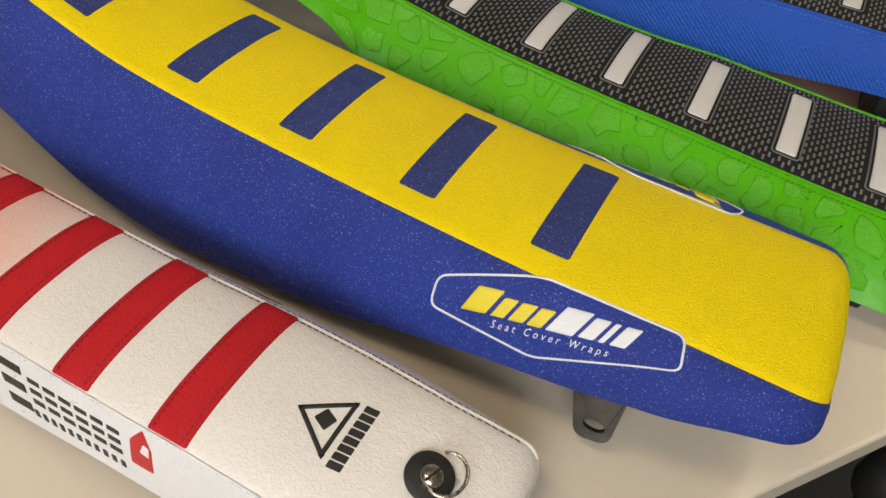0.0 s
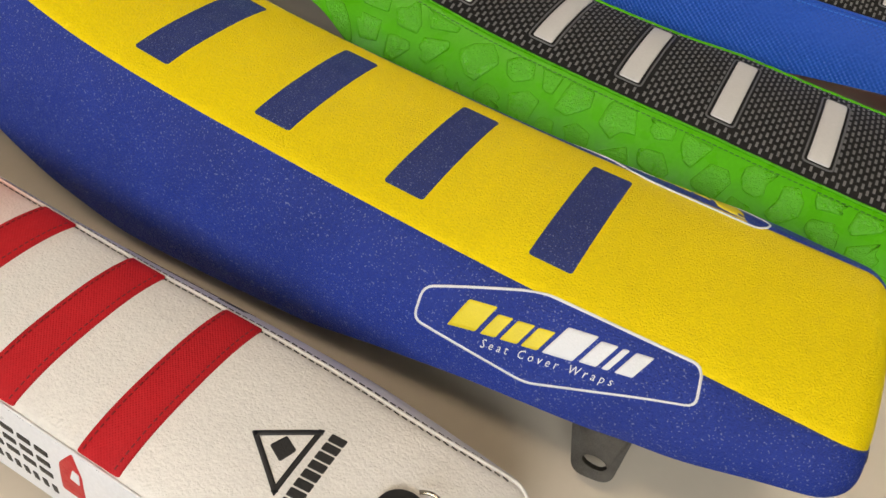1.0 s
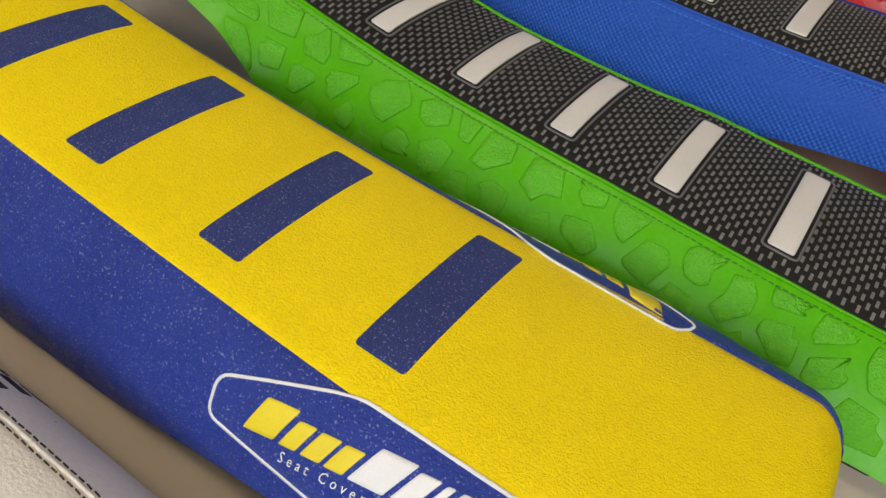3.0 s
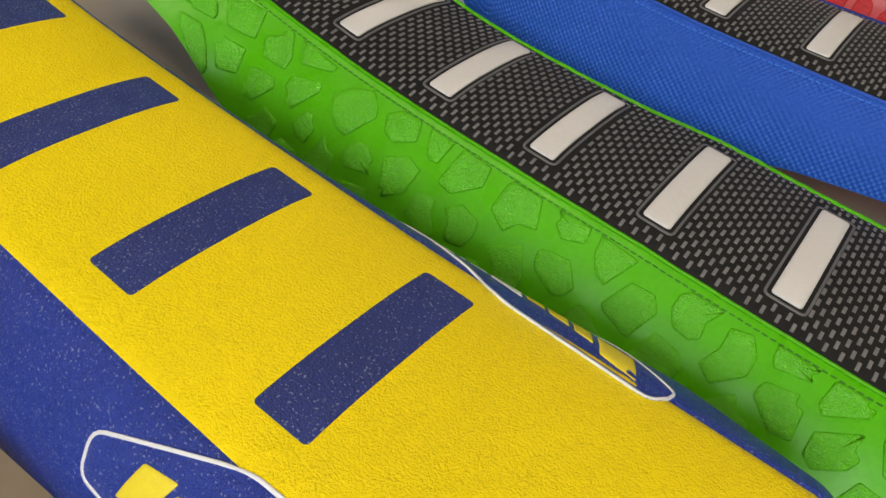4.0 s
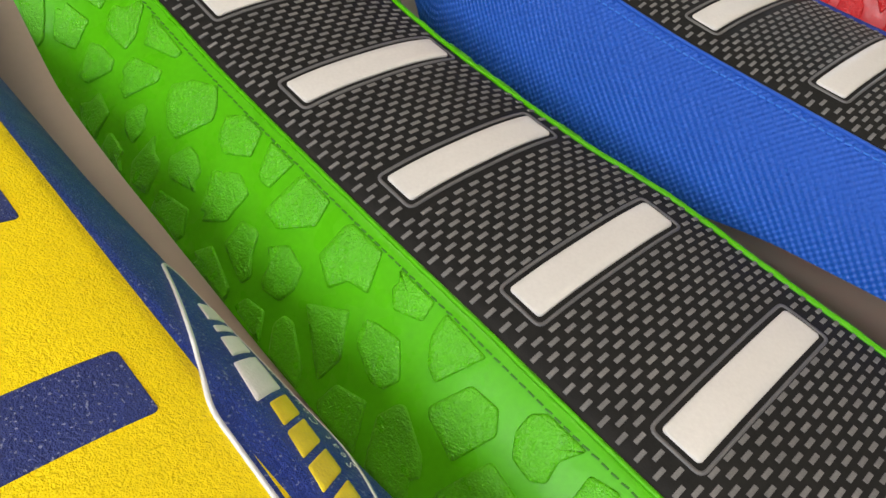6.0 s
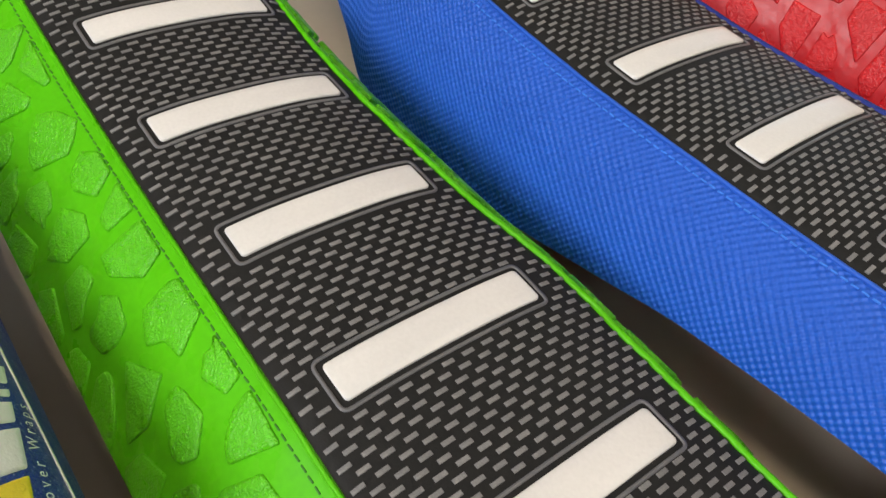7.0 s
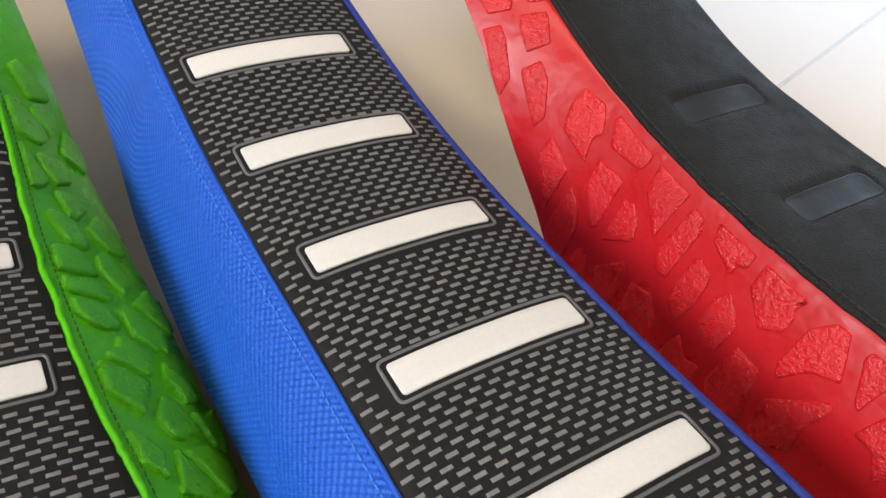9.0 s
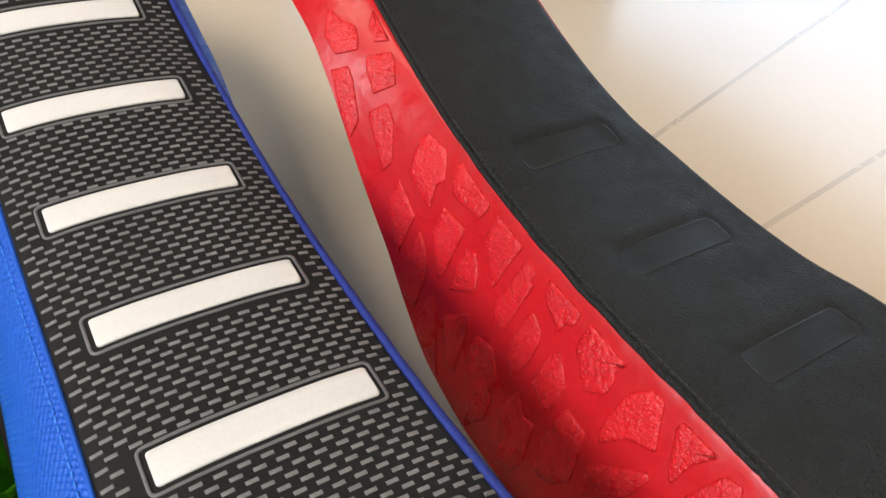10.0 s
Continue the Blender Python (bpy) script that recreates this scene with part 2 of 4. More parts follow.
class Form:
    """The skin of a saddle. x runs to the tail; v is -2 at one lower edge, -1 and 1 at the seams of the top, 2 at the other lower edge."""

    def __init__(self, top, left, right, low_left, low_right, z_left, z_right, x0, x1, crown=0.007, ctrl=(0.85, 0.35), tail=0.018, roll=0.012, flat=2.6, dents=()):
        self.top, self.left, self.right = curve(top), curve(left), curve(right)
        self.low_left, self.low_right = curve(low_left), curve(low_right)
        self.z_left, self.z_right = curve(z_left), curve(z_right)
        self.x0, self.x1, self.crown, self.ctrl, self.tail, self.roll, self.flat, self.dents = x0, x1, crown, ctrl, tail, roll, flat, dents

    def at(self, x, v):
        q = (x - (self.x1 - self.tail)) / self.tail
        inset = drop = 0.0
        if q > 0:
            c = 1 - math.sqrt(max(0.0, 1 - min(q, 1.0) ** 2))
            inset, drop = self.tail * c, self.roll * c
        yl, yr, zt = self.left(x) + inset, self.right(x) - inset, self.top(x) - drop
        if abs(v) <= 1:
            y = yl + (yr - yl) * (v + 1) / 2
            groove = 0.0012 * math.exp(-(((1 - abs(v)) * (yr - yl) / 2) / 0.0022) ** 2)
            return np.array((x, y, zt + self.crown * (1 - abs(v) ** self.flat) - groove - self.dent(x, y)))
        s = abs(v) - 1
        ys, yb, zb = (yl, self.low_left(x) + inset, self.z_left(x)) if v < 0 else (yr, self.low_right(x) - inset, self.z_right(x))
        zb = min(zb, zt - 0.004)
        cy, cz = ys + (yb - ys) * self.ctrl[0], zt + (zb - zt) * self.ctrl[1]
        y = (1 - s) ** 2 * ys + 2 * s * (1 - s) * cy + s * s * yb
        z = (1 - s) ** 2 * zt + 2 * s * (1 - s) * cz + s * s * zb
        return np.array((x, y, z - 0.0012 * math.exp(-(s * 0.07 / 0.0022) ** 2)))

    def dent(self, x, y):
        """Depth of the pads pressed into the top, with soft rounded edges and a shallow fold behind each."""
        deep = 0.0
        for x0, x1, y0, y1 in self.dents:
            out = math.hypot(max(x0 + 0.004 - x, x - x1 + 0.004, 0), max(y0 + 0.006 - y, y - y1 + 0.006, 0)) - 0.005
            t = min(max(0.5 - out / 0.009, 0.0), 1.0)
            deep += 0.0020 * t * t * (3 - 2 * t)
            across = min(max((y - y0 - 0.005) / 0.03, 0), 1) * min(max((y1 + 0.012 - y) / 0.02, 0), 1)
            deep += 0.0006 * across * math.exp(-((x - x1 - 0.022 - 0.1 * (y - y0)) / 0.006) ** 2)
        return deep

    def normal(self, x, v):
        e, f = 0.0006, 0.012
        a = self.at(min(x + e, self.x1), v) - self.at(x - e, v)
        b = self.at(x, min(v + f, 2)) - self.at(x, max(v - f, -2))
        n = np.cross(a, b)
        return n / (np.linalg.norm(n) + 1e-12)

    def lift(self, x, v, h):
        return self.at(x, v) + self.normal(x, v) * h

    def across(self, x, y):
        """The v of a place on the top, from its y."""
        return 2 * (y - self.left(x)) / (self.right(x) - self.left(x)) - 1


YELLOW = Form(
    top=[(-0.6, 0.265), (-0.45, 0.191), (-0.358, 0.153), (-0.3, 0.135), (-0.23, 0.1235), (-0.165, 0.1165), (-0.08, 0.109), (0, 0.1035), (0.11, 0.099), (0.2, 0.095)],
    left=[(-0.6, -0.013), (0.2, -0.019)], right=[(-0.6, 0.104), (0.2, 0.110)],
    low_left=[(-0.6, -0.03), (-0.4, -0.05), (0.1, -0.05), (0.15, -0.042), (0.2, -0.032)],
    low_right=[(-0.6, 0.125), (-0.4, 0.141), (0.1, 0.141), (0.15, 0.133), (0.2, 0.123)],
    z_left=[(-0.6, 0.25), (-0.45, 0.125), (-0.396, 0.082), (-0.315, 0.032), (-0.25, 0.018), (-0.12, 0.024), (-0.06, 0.037), (0, 0.049), (0.06, 0.058), (0.1, 0.067), (0.15, 0.073), (0.2, 0.077)],
    z_right=[(-0.6, 0.25), (-0.45, 0.125), (-0.396, 0.082), (-0.315, 0.032), (-0.25, 0.018), (-0.12, 0.024), (-0.06, 0.037), (0, 0.049), (0.06, 0.058), (0.1, 0.067), (0.15, 0.073), (0.2, 0.077)],
    x0=-0.56, x1=0.189, crown=0.006, ctrl=(0.92, 0.3), tail=0.02, roll=0.014)
GREEN = Form(
    top=[(-0.6, 0.25), (-0.4, 0.17), (-0.25, 0.131), (-0.187, 0.1175), (-0.12, 0.1055), (-0.075, 0.1000), (0, 0.0925), (0.05, 0.0885), (0.1, 0.0835), (0.2, 0.076), (0.4, 0.069)],
    left=[(-0.6, 0.206), (-0.2, 0.2025), (0.4, 0.2025)], right=[(-0.6, 0.315), (-0.2, 0.319), (-0.1, 0.316), (0, 0.32), (0.06, 0.327), (0.4, 0.33)],
    low_left=[(-0.6, 0.17), (-0.2, 0.155), (0.4, 0.155)], low_right=[(-0.6, 0.335), (-0.25, 0.35), (-0.13, 0.361), (0, 0.369), (0.4, 0.372)],
    z_left=[(-0.6, 0.22), (-0.4, 0.15), (-0.25, 0.105), (-0.2, 0.066), (-0.15, 0.053), (-0.1, 0.046), (0, 0.034), (0.2, 0.024), (0.4, 0.02)],
    z_right=[(-0.6, 0.22), (-0.4, 0.15), (-0.25, 0.105), (-0.2, 0.066), (-0.15, 0.053), (-0.1, 0.046), (0, 0.034), (0.2, 0.024), (0.4, 0.02)],
    x0=-0.52, x1=0.34, crown=0.006, ctrl=(0.6, 0.42))
BLUE = Form(
    top=[(-0.6, 0.3), (-0.4, 0.225), (-0.3, 0.192), (-0.217, 0.163), (-0.155, 0.1472), (-0.09, 0.134), (-0.04, 0.127), (0, 0.1228), (0.05, 0.12), (0.1, 0.118), (0.2, 0.116), (0.4, 0.11)],
    left=[(-0.6, 0.405), (-0.1, 0.4), (0.05, 0.402), (0.4, 0.403)], right=[(-0.6, 0.522), (-0.1, 0.5245), (0.06, 0.528), (0.2, 0.535), (0.4, 0.536)],
    low_left=[(-0.6, 0.385), (-0.2, 0.371), (0.1, 0.37), (0.4, 0.376)], low_right=[(-0.6, 0.53), (-0.2, 0.545), (0.4, 0.552)],
    z_left=[(-0.6, 0.27), (-0.4, 0.19), (-0.25, 0.13), (-0.2, 0.108), (-0.175, 0.082), (-0.155, 0.052), (-0.12, 0.041), (-0.06, 0.037), (0, 0.047), (0.05, 0.057), (0.1, 0.067), (0.2, 0.074), (0.4, 0.07)],
    z_right=[(-0.6, 0.27), (-0.4, 0.19), (-0.25, 0.13), (-0.2, 0.108), (-0.175, 0.082), (-0.155, 0.052), (-0.12, 0.041), (-0.06, 0.037), (0, 0.047), (0.05, 0.057), (0.1, 0.067), (0.2, 0.074), (0.4, 0.07)],
    x0=-0.52, x1=0.35, crown=0.006, ctrl=(0.85, 0.3))
RED = Form(
    top=[(-0.5, 0.4), (-0.3, 0.278), (-0.2, 0.228), (-0.152, 0.204), (-0.12, 0.189), (-0.08, 0.172), (-0.04, 0.158), (0, 0.148), (0.04, 0.141), (0.08, 0.137), (0.12, 0.135), (0.2, 0.133), (0.4, 0.125)],
    left=[(-0.5, 0.612), (-0.15, 0.617), (0, 0.618), (0.4, 0.619)], right=[(-0.5, 0.71), (-0.115, 0.727), (-0.02, 0.732), (0.02, 0.738), (0.105, 0.744), (0.145, 0.753), (0.25, 0.762), (0.4, 0.766)],
    low_left=[(-0.5, 0.585), (-0.15, 0.582), (0, 0.585), (0.4, 0.58)], low_right=[(-0.5, 0.73), (0, 0.757), (0.2, 0.779), (0.4, 0.787)],
    z_left=[(-0.5, 0.35), (-0.3, 0.236), (-0.2, 0.19), (-0.15, 0.172), (-0.12, 0.15), (-0.1, 0.13), (-0.07, 0.1), (-0.045, 0.078), (-0.02, 0.052), (0.01, 0.03), (0.06, 0.018), (0.4, 0.02)],
    z_right=[(-0.5, 0.35), (-0.3, 0.236), (-0.2, 0.19), (-0.15, 0.172), (-0.12, 0.15), (-0.1, 0.13), (-0.07, 0.1), (-0.045, 0.078), (-0.02, 0.052), (0.01, 0.03), (0.06, 0.018), (0.4, 0.02)],
    x0=-0.45, x1=0.35, crown=0.005, ctrl=(0.6, 0.32),
    dents=[(-0.0175, 0.0025, 0.640, 0.7075), (0.0640, 0.0845, 0.645, 0.7145), (0.1380, 0.1585, 0.652, 0.7215), (0.2120, 0.2325, 0.660, 0.730)])
WHITE = Form(
    top=[(-0.6, 0.14), (-0.4, 0.097), (-0.3, 0.086), (-0.22, 0.08), (-0.169, 0.077), (-0.1, 0.076), (-0.058, 0.0735), (-0.02, 0.069), (0.02, 0.06), (0.07, 0.044)],
    left=[(-0.6, -0.195), (0.07, -0.198)], right=[(-0.6, -0.1), (-0.02, -0.098), (0.07, -0.089)],
    low_left=[(-0.6, -0.202), (0.07, -0.207)], low_right=[(-0.6, -0.082), (-0.05, -0.07), (0.02, -0.076), (0.07, -0.084)],
    z_left=[(-0.6, 0.1), (-0.4, 0.03), (-0.25, 0.012), (-0.149, 0.018), (0.07, 0.022)], z_right=[(-0.6, 0.1), (-0.4, 0.03), (-0.25, 0.012), (-0.149, 0.018), (0.07, 0.022)],
    x0=-0.52, x1=0.06, crown=0.007, ctrl=(0.8, 0.35), tail=0.014, roll=0.006)


def x_steps(form, step=0.005):
    xs = list(np.arange(form.x0, form.x1 - form.tail, step))
    return xs + [form.x1 - form.tail + form.tail * math.sin(a) for a in np.linspace(0, math.pi / 2, 10)]


SIDE_V = [0, 0.015, 0.03, 0.05] + list(np.linspace(0.08, 1, 22))
TOP_V = [-1, -0.985, -0.97, -0.95] + list(np.linspace(-0.92, 0.92, 40)) + [0.95, 0.97, 0.985, 1]


FINE_V = [-1, -0.985, -0.97, -0.95] + list(np.linspace(-0.92, 0.92, 84)) + [0.95, 0.97, 0.985, 1]


def skin(form, name, vs, material, parent, label="", xs=None):
    """A panel of the cover, with its own even coordinates in metres for the weave."""
    xs = xs or x_steps(form)
    rows, uvs = [], []
    for x in xs:
        row = [form.at(x, v) for v in vs]
        arc = 0.0
        for i, p in enumerate(row):
            arc += np.linalg.norm(p - row[i - 1]) if i else 0
            uvs.append((x, arc))
        rows.append(row)
    verts, faces = grid(rows)
    return part(name, verts, faces, material, parent, label, uvs=uvs)


def saddle(form, base, name, label, top_material, side_material, top_label, side_label, group, fine=False):
    """The body of a seat: top panel, two side panels, tail panel and base plate."""
    seat = thing(name, (base[0], base[1], 0), label, "motorcycle seat", group)
    skin(form, "top_panel", FINE_V if fine else TOP_V, top_material, seat, top_label, x_steps(form, 0.0016) if fine else None)
    skin(form, "side_panel", [-1 - s for s in SIDE_V][::-1], side_material, seat, side_label)
    skin(form, "side_panel", [1 + s for s in SIDE_V], side_material, seat, side_label)
    for x, nm in ((form.x1, "tail_panel"), (form.x0, "nose_panel")):
        ring = [form.at(x, v) for v in np.linspace(-2, 2, 60)]
        mid = np.mean(ring, axis=0)
        verts = ring + [mid]
        faces = [(i, i + 1, 60) if x == form.x0 else (i + 1, i, 60) for i in range(59)] + [(59, 0, 60) if x == form.x0 else (0, 59, 60)]
        part(nm, verts, faces, side_material, seat)
    rows = []
    for x in x_steps(form, 0.02):
        a, b = form.at(x, -2), form.at(x, 2)
        rows.append([a + (b - a) * f + np.array((0, 0, 0.003)) for f in np.linspace(0.05, 0.95, 6)])
    v1, f1 = grid(rows)
    v2, f2 = grid([[p + np.array((0, 0, 0.004)) for p in r] for r in rows])
    part("base_plate", v1 + v2, f1 + [tuple(i + len(v1) for i in f[::-1]) for f in f2], M_PLASTIC, seat, "black plastic base")
    return seat


def foot(form, seat, x, name="support_foot"):
    """A moulded rib of the base that carries the seat on the table."""
    a, b = form.at(x, -2), form.at(x, 2)
    y0, y1 = a[1] + 0.02, b[1] - 0.02
    v, f = block(x - 0.025, x + 0.025, y0, y1, 0.0, max(a[2], 0.008) + 0.006, 0.003)
    return part(name, v, f, M_PLASTIC, seat)


def under_shade(form, seat, x0, x1, inset):
    """An added black block for the shade under the seat, down to the table."""
    rows = []
    for x in np.linspace(x0, x1, 14):
        a, c = form.at(x, -2), form.at(x, 2)
        y0, y1, z = a[1] + inset, c[1] - inset, min(a[2], c[2]) + 0.006
        rows.append([(x, y0 + 0.004, 0.0), (x, y0, 0.004), (x, y0, z), (x, y1, z), (x, y1, 0.004), (x, y1 - 0.004, 0.0)])
    v, f = grid(rows, closed=True)
    f += [tuple(range(6))[::-1], tuple(range(len(v) - 6, len(v)))]
    return part("under_shade_block", v, f, M_PLASTIC, seat, "added black block for the shade under the seat", smooth=False)


def rounded(corners, radius, steps=4, spacing=0.006):
    """A closed outline with rounded corners and evenly cut edges, in the skin's two coordinates (x and metres across)."""
    pts, n = [], len(corners)
    c = [np.array(p, float) for p in corners]
    for i in range(n):
        p, a, b = c[i], c[i - 1], c[(i + 1) % n]
        da, db = (a - p) / np.linalg.norm(a - p), (b - p) / np.linalg.norm(b - p)
        r = min(radius, 0.45 * np.linalg.norm(a - p), 0.45 * np.linalg.norm(b - p))
        for t in np.linspace(0, 1, steps + 1):
            pts.append((1 - t) ** 2 * (p + da * r) + 2 * t * (1 - t) * p + t * t * (p + db * r))
    out = []
    for i, p in enumerate(pts):
        q = pts[(i + 1) % len(pts)]
        k = max(1, int(np.linalg.norm(q - p) / spacing))
        out += [p + (q - p) * j / k for j in range(k)]
    return out


def shrunk(loop, d):
    """The outline moved inwards by d."""
    n, out = len(loop), []
    area = sum(loop[i - 1][0] * loop[i][1] - loop[i][0] * loop[i - 1][1] for i in range(n))
    sign = 1 if area > 0 else -1
    for i in range(n):
        t = loop[(i + 1) % n] - loop[i - 1]
        t = t / (np.linalg.norm(t) + 1e-12)
        out.append(loop[i] + sign * d * np.array((-t[1], t[0])))
    return out


def plate(form, loop, to_v, h, name, material, parent, label="", bevel=0.0006, fill=(0.75, 0.5, 0.25), kind=""):
    """A raised or printed patch that follows the skin: outline, bevel and filled face. to_v turns (x, across) into the skin's v."""
    area = sum(loop[i - 1][0] * loop[i][1] - loop[i][0] * loop[i - 1][1] for i in range(len(loop)))
    if area < 0:
        loop = loop[::-1]
    mid = np.mean(loop, axis=0)
    rings = [(loop, -0.0002), (loop, h * 0.6), (shrunk(loop, bevel), h)]
    inner = rings[-1][0]
    rings += [([mid + (p - mid) * f for p in inner], h) for f in fill]
    rows = [[form.lift(p[0], to_v(p[0], p[1]), hh) for p in lp] for lp, hh in rings]
    verts, faces = grid(rows, closed=True)
    faces = [f[::-1] for f in faces]
    n = len(loop)
    verts.append(form.lift(mid[0], to_v(mid[0], mid[1]), h))
    last = (len(rings) - 1) * n
    faces += [(last + j, last + (j + 1) % n, len(verts) - 1) for j in range(n)]
    return part(name, verts, faces, material, parent, label, uvs=[(v[0], v[1]) for v in verts], kind=kind)


def band(form, loop, width, to_v, h, name, material, parent, label=""):
    """A closed line of given width along an outline."""
    area = sum(loop[i - 1][0] * loop[i][1] - loop[i][0] * loop[i - 1][1] for i in range(len(loop)))
    if area < 0:
        loop = loop[::-1]
    inner = shrunk(loop, width)
    rings = [(loop, -0.0002), (loop, h), (inner, h), (inner, -0.0002)]
    rows = [[form.lift(p[0], to_v(p[0], p[1]), hh) for p in lp] for lp, hh in rings]
    verts, faces = grid(rows, closed=True)
    return part(name, verts, [f[::-1] for f in faces], material, parent, label)


def slab(form, x0, x1, y0, y1, radius, h, name, material, parent, label="", rows=26, skew=0.0):
    """A rounded bar across the top, with domed edges, cut into rows so that it follows the crown."""
    hx, xm = (x1 - x0) / 2, (x0 + x1) / 2
    ends = [radius * (1 - math.cos(a)) for a in np.linspace(0, math.pi / 2, 5)]
    ys = [y0 + e for e in ends] + list(np.linspace(y0 + radius, y1 - radius, rows))[1:-1] + [y1 - e for e in ends[::-1]]
    grid_rows = []
    for j, y in enumerate(ys):
        d = max(y0 + radius - y, y - (y1 - radius), 0)
        w = hx - radius + math.sqrt(max(0.0, radius**2 - d**2))
        lip = 1.0 if 0 < j < len(ys) - 1 else 0.0
        row = []
        for s, hh in ((-1, -0.0002), (-1, h * 0.6), (-0.94, h), (-0.5, h), (0, h), (0.5, h), (0.94, h), (1, h * 0.6), (1, -0.0002)):
            x = xm + s * w + skew * (y - y0) / (y1 - y0)
            row.append(form.lift(x, form.across(x, y), hh * lip if hh > 0 else hh))
        grid_rows.append(row)
    verts, faces = grid(grid_rows)
    return part(name, verts, [f[::-1] for f in faces], material, parent, label, uvs=[(v[0], v[1]) for v in verts])


def frame_at(form, x, v, h, turn=0.0):
    """A pose on the skin: local x along the seat, local y across, z out of it."""
    n = Vector(form.normal(x, v))
    b = Vector(form.at(x, min(v + 0.02, 2)) - form.at(x, max(v - 0.02, -2))).normalized()
    a = b.cross(n).normalized()
    m = Matrix((a, n.cross(a), n)).transposed().to_4x4()
    m.translation = Vector(form.lift(x, v, h))
    return m @ Matrix.Rotation(turn, 4, "Z")


def joined(parts_list):
    verts, faces = [], []
    for v, f in parts_list:
        faces += [tuple(i + len(verts) for i in q) for q in f]
        verts += v
    return verts, faces


def stitches(form, v, xs, length, width, height, material, parent, across=False, turn=0.0, name="stitching"):
    """A run of thread: one small rounded bar for each stitch."""
    bits = []
    bv, bf = block(-length / 2, length / 2, -width / 2, width / 2, -height * 0.4, height, min(width, height) * 0.3)
    for x in xs:
        vv = v(x) if callable(v) else v
        m = frame_at(form, x, vv, 0.0, turn + random.uniform(-0.08, 0.08))
        bits.append(([tuple(m @ Vector(p)) for p in bv], bf))
    return part(name, *joined(bits), material, parent, kind="stuff")


def piping(form, v, material, parent, radius, name="seam_welt", wobble=0.0, x0=None, x1=None, h=0.0003):
    pts = []
    for i, x in enumerate(np.arange(x0 or form.x0, x1 or form.x1 - 0.002, 0.003)):
        j = wobble * (noise.noise(Vector((x * 60, v * 7, 0))) + 0.6 * noise.noise(Vector((x * 260, v * 7, 3))))
        pts.append(form.lift(x, v + j / 0.06, h + abs(j) * 0.4))
    return part(name, *tube(pts, radius, 7), material, parent)


def clipped(poly, p, n):
    """The part of a convex outline on the inner side of a line."""
    out = []
    for i, b in enumerate(poly):
        a = poly[i - 1]
        da, db = np.dot(a - p, n), np.dot(b - p, n)
        if (da <= 0) != (db <= 0):
            out.append(a + (b - a) * da / (da - db))
        if db <= 0:
            out.append(b)
    return out


def patches(form, seeds, material, parent, h, seed, gap=0.0062, wide=0.064, lean=0.0):
    """Raised pebbled patches moulded into a side panel: angular cells round the seeds, parted by smooth channels."""
    rnd = random.Random(seed)
    pts = [np.array((x, v * wide)) for x, v in seeds]
    lo, hi = (-1.985 * wide, -1.10 * wide) if seeds[0][1] < 0 else (1.10 * wide, 1.985 * wide)
    for i, c in enumerate(pts):
        near = sorted(float(np.linalg.norm(q - c)) for j, q in enumerate(pts) if j != i)
        r = min(max(0.54 * near[2], 0.0075), 0.0165)
        n, turn, squash = rnd.randint(5, 8), rnd.uniform(0, 6.28), rnd.uniform(0.55, 0.95)
        axis = rnd.uniform(-0.9, 0.9) + lean
        poly = []
        for k in range(n):
            a = turn + 2 * math.pi * (k + rnd.uniform(-0.25, 0.25)) / n
            u, w = r * rnd.uniform(0.9, 1.3) * math.cos(a), r * squash * rnd.uniform(0.9, 1.3) * math.sin(a)
            poly.append(c + np.array((u * math.cos(axis) - w * math.sin(axis), u * math.sin(axis) + w * math.cos(axis))))
        for j, q in enumerate(pts):
            d = float(np.linalg.norm(q - c))
            if j != i and d < 0.06:
                nrm = (q - c) / d
                skewed = np.array((nrm[0] - 0.18 * nrm[1], nrm[1] + 0.18 * nrm[0]))
                poly = clipped(poly, c + nrm * (d - gap) / 2, skewed / np.linalg.norm(skewed))
        poly = clipped(clipped(poly, np.array((0, lo)), np.array((0, -1.0))), np.array((0, hi)), np.array((0, 1.0)))
        corners = [p for k, p in enumerate(poly) if np.linalg.norm(p - poly[k - 1]) > 0.0025]
        if len(corners) < 3:
            continue
        mid = np.mean(corners, axis=0)
        if len(corners) > 4 and rnd.random() < 0.55:
            k = rnd.randrange(len(corners))
            notch = (corners[k] + corners[k - 1]) / 2
            corners.insert(k, notch + (mid - notch) * 0.28)
        plate(form, rounded(corners, 0.0012, 2, 0.0022), lambda a, b: b / wide, h, "raised_patch", material, parent, bevel=0.0007)


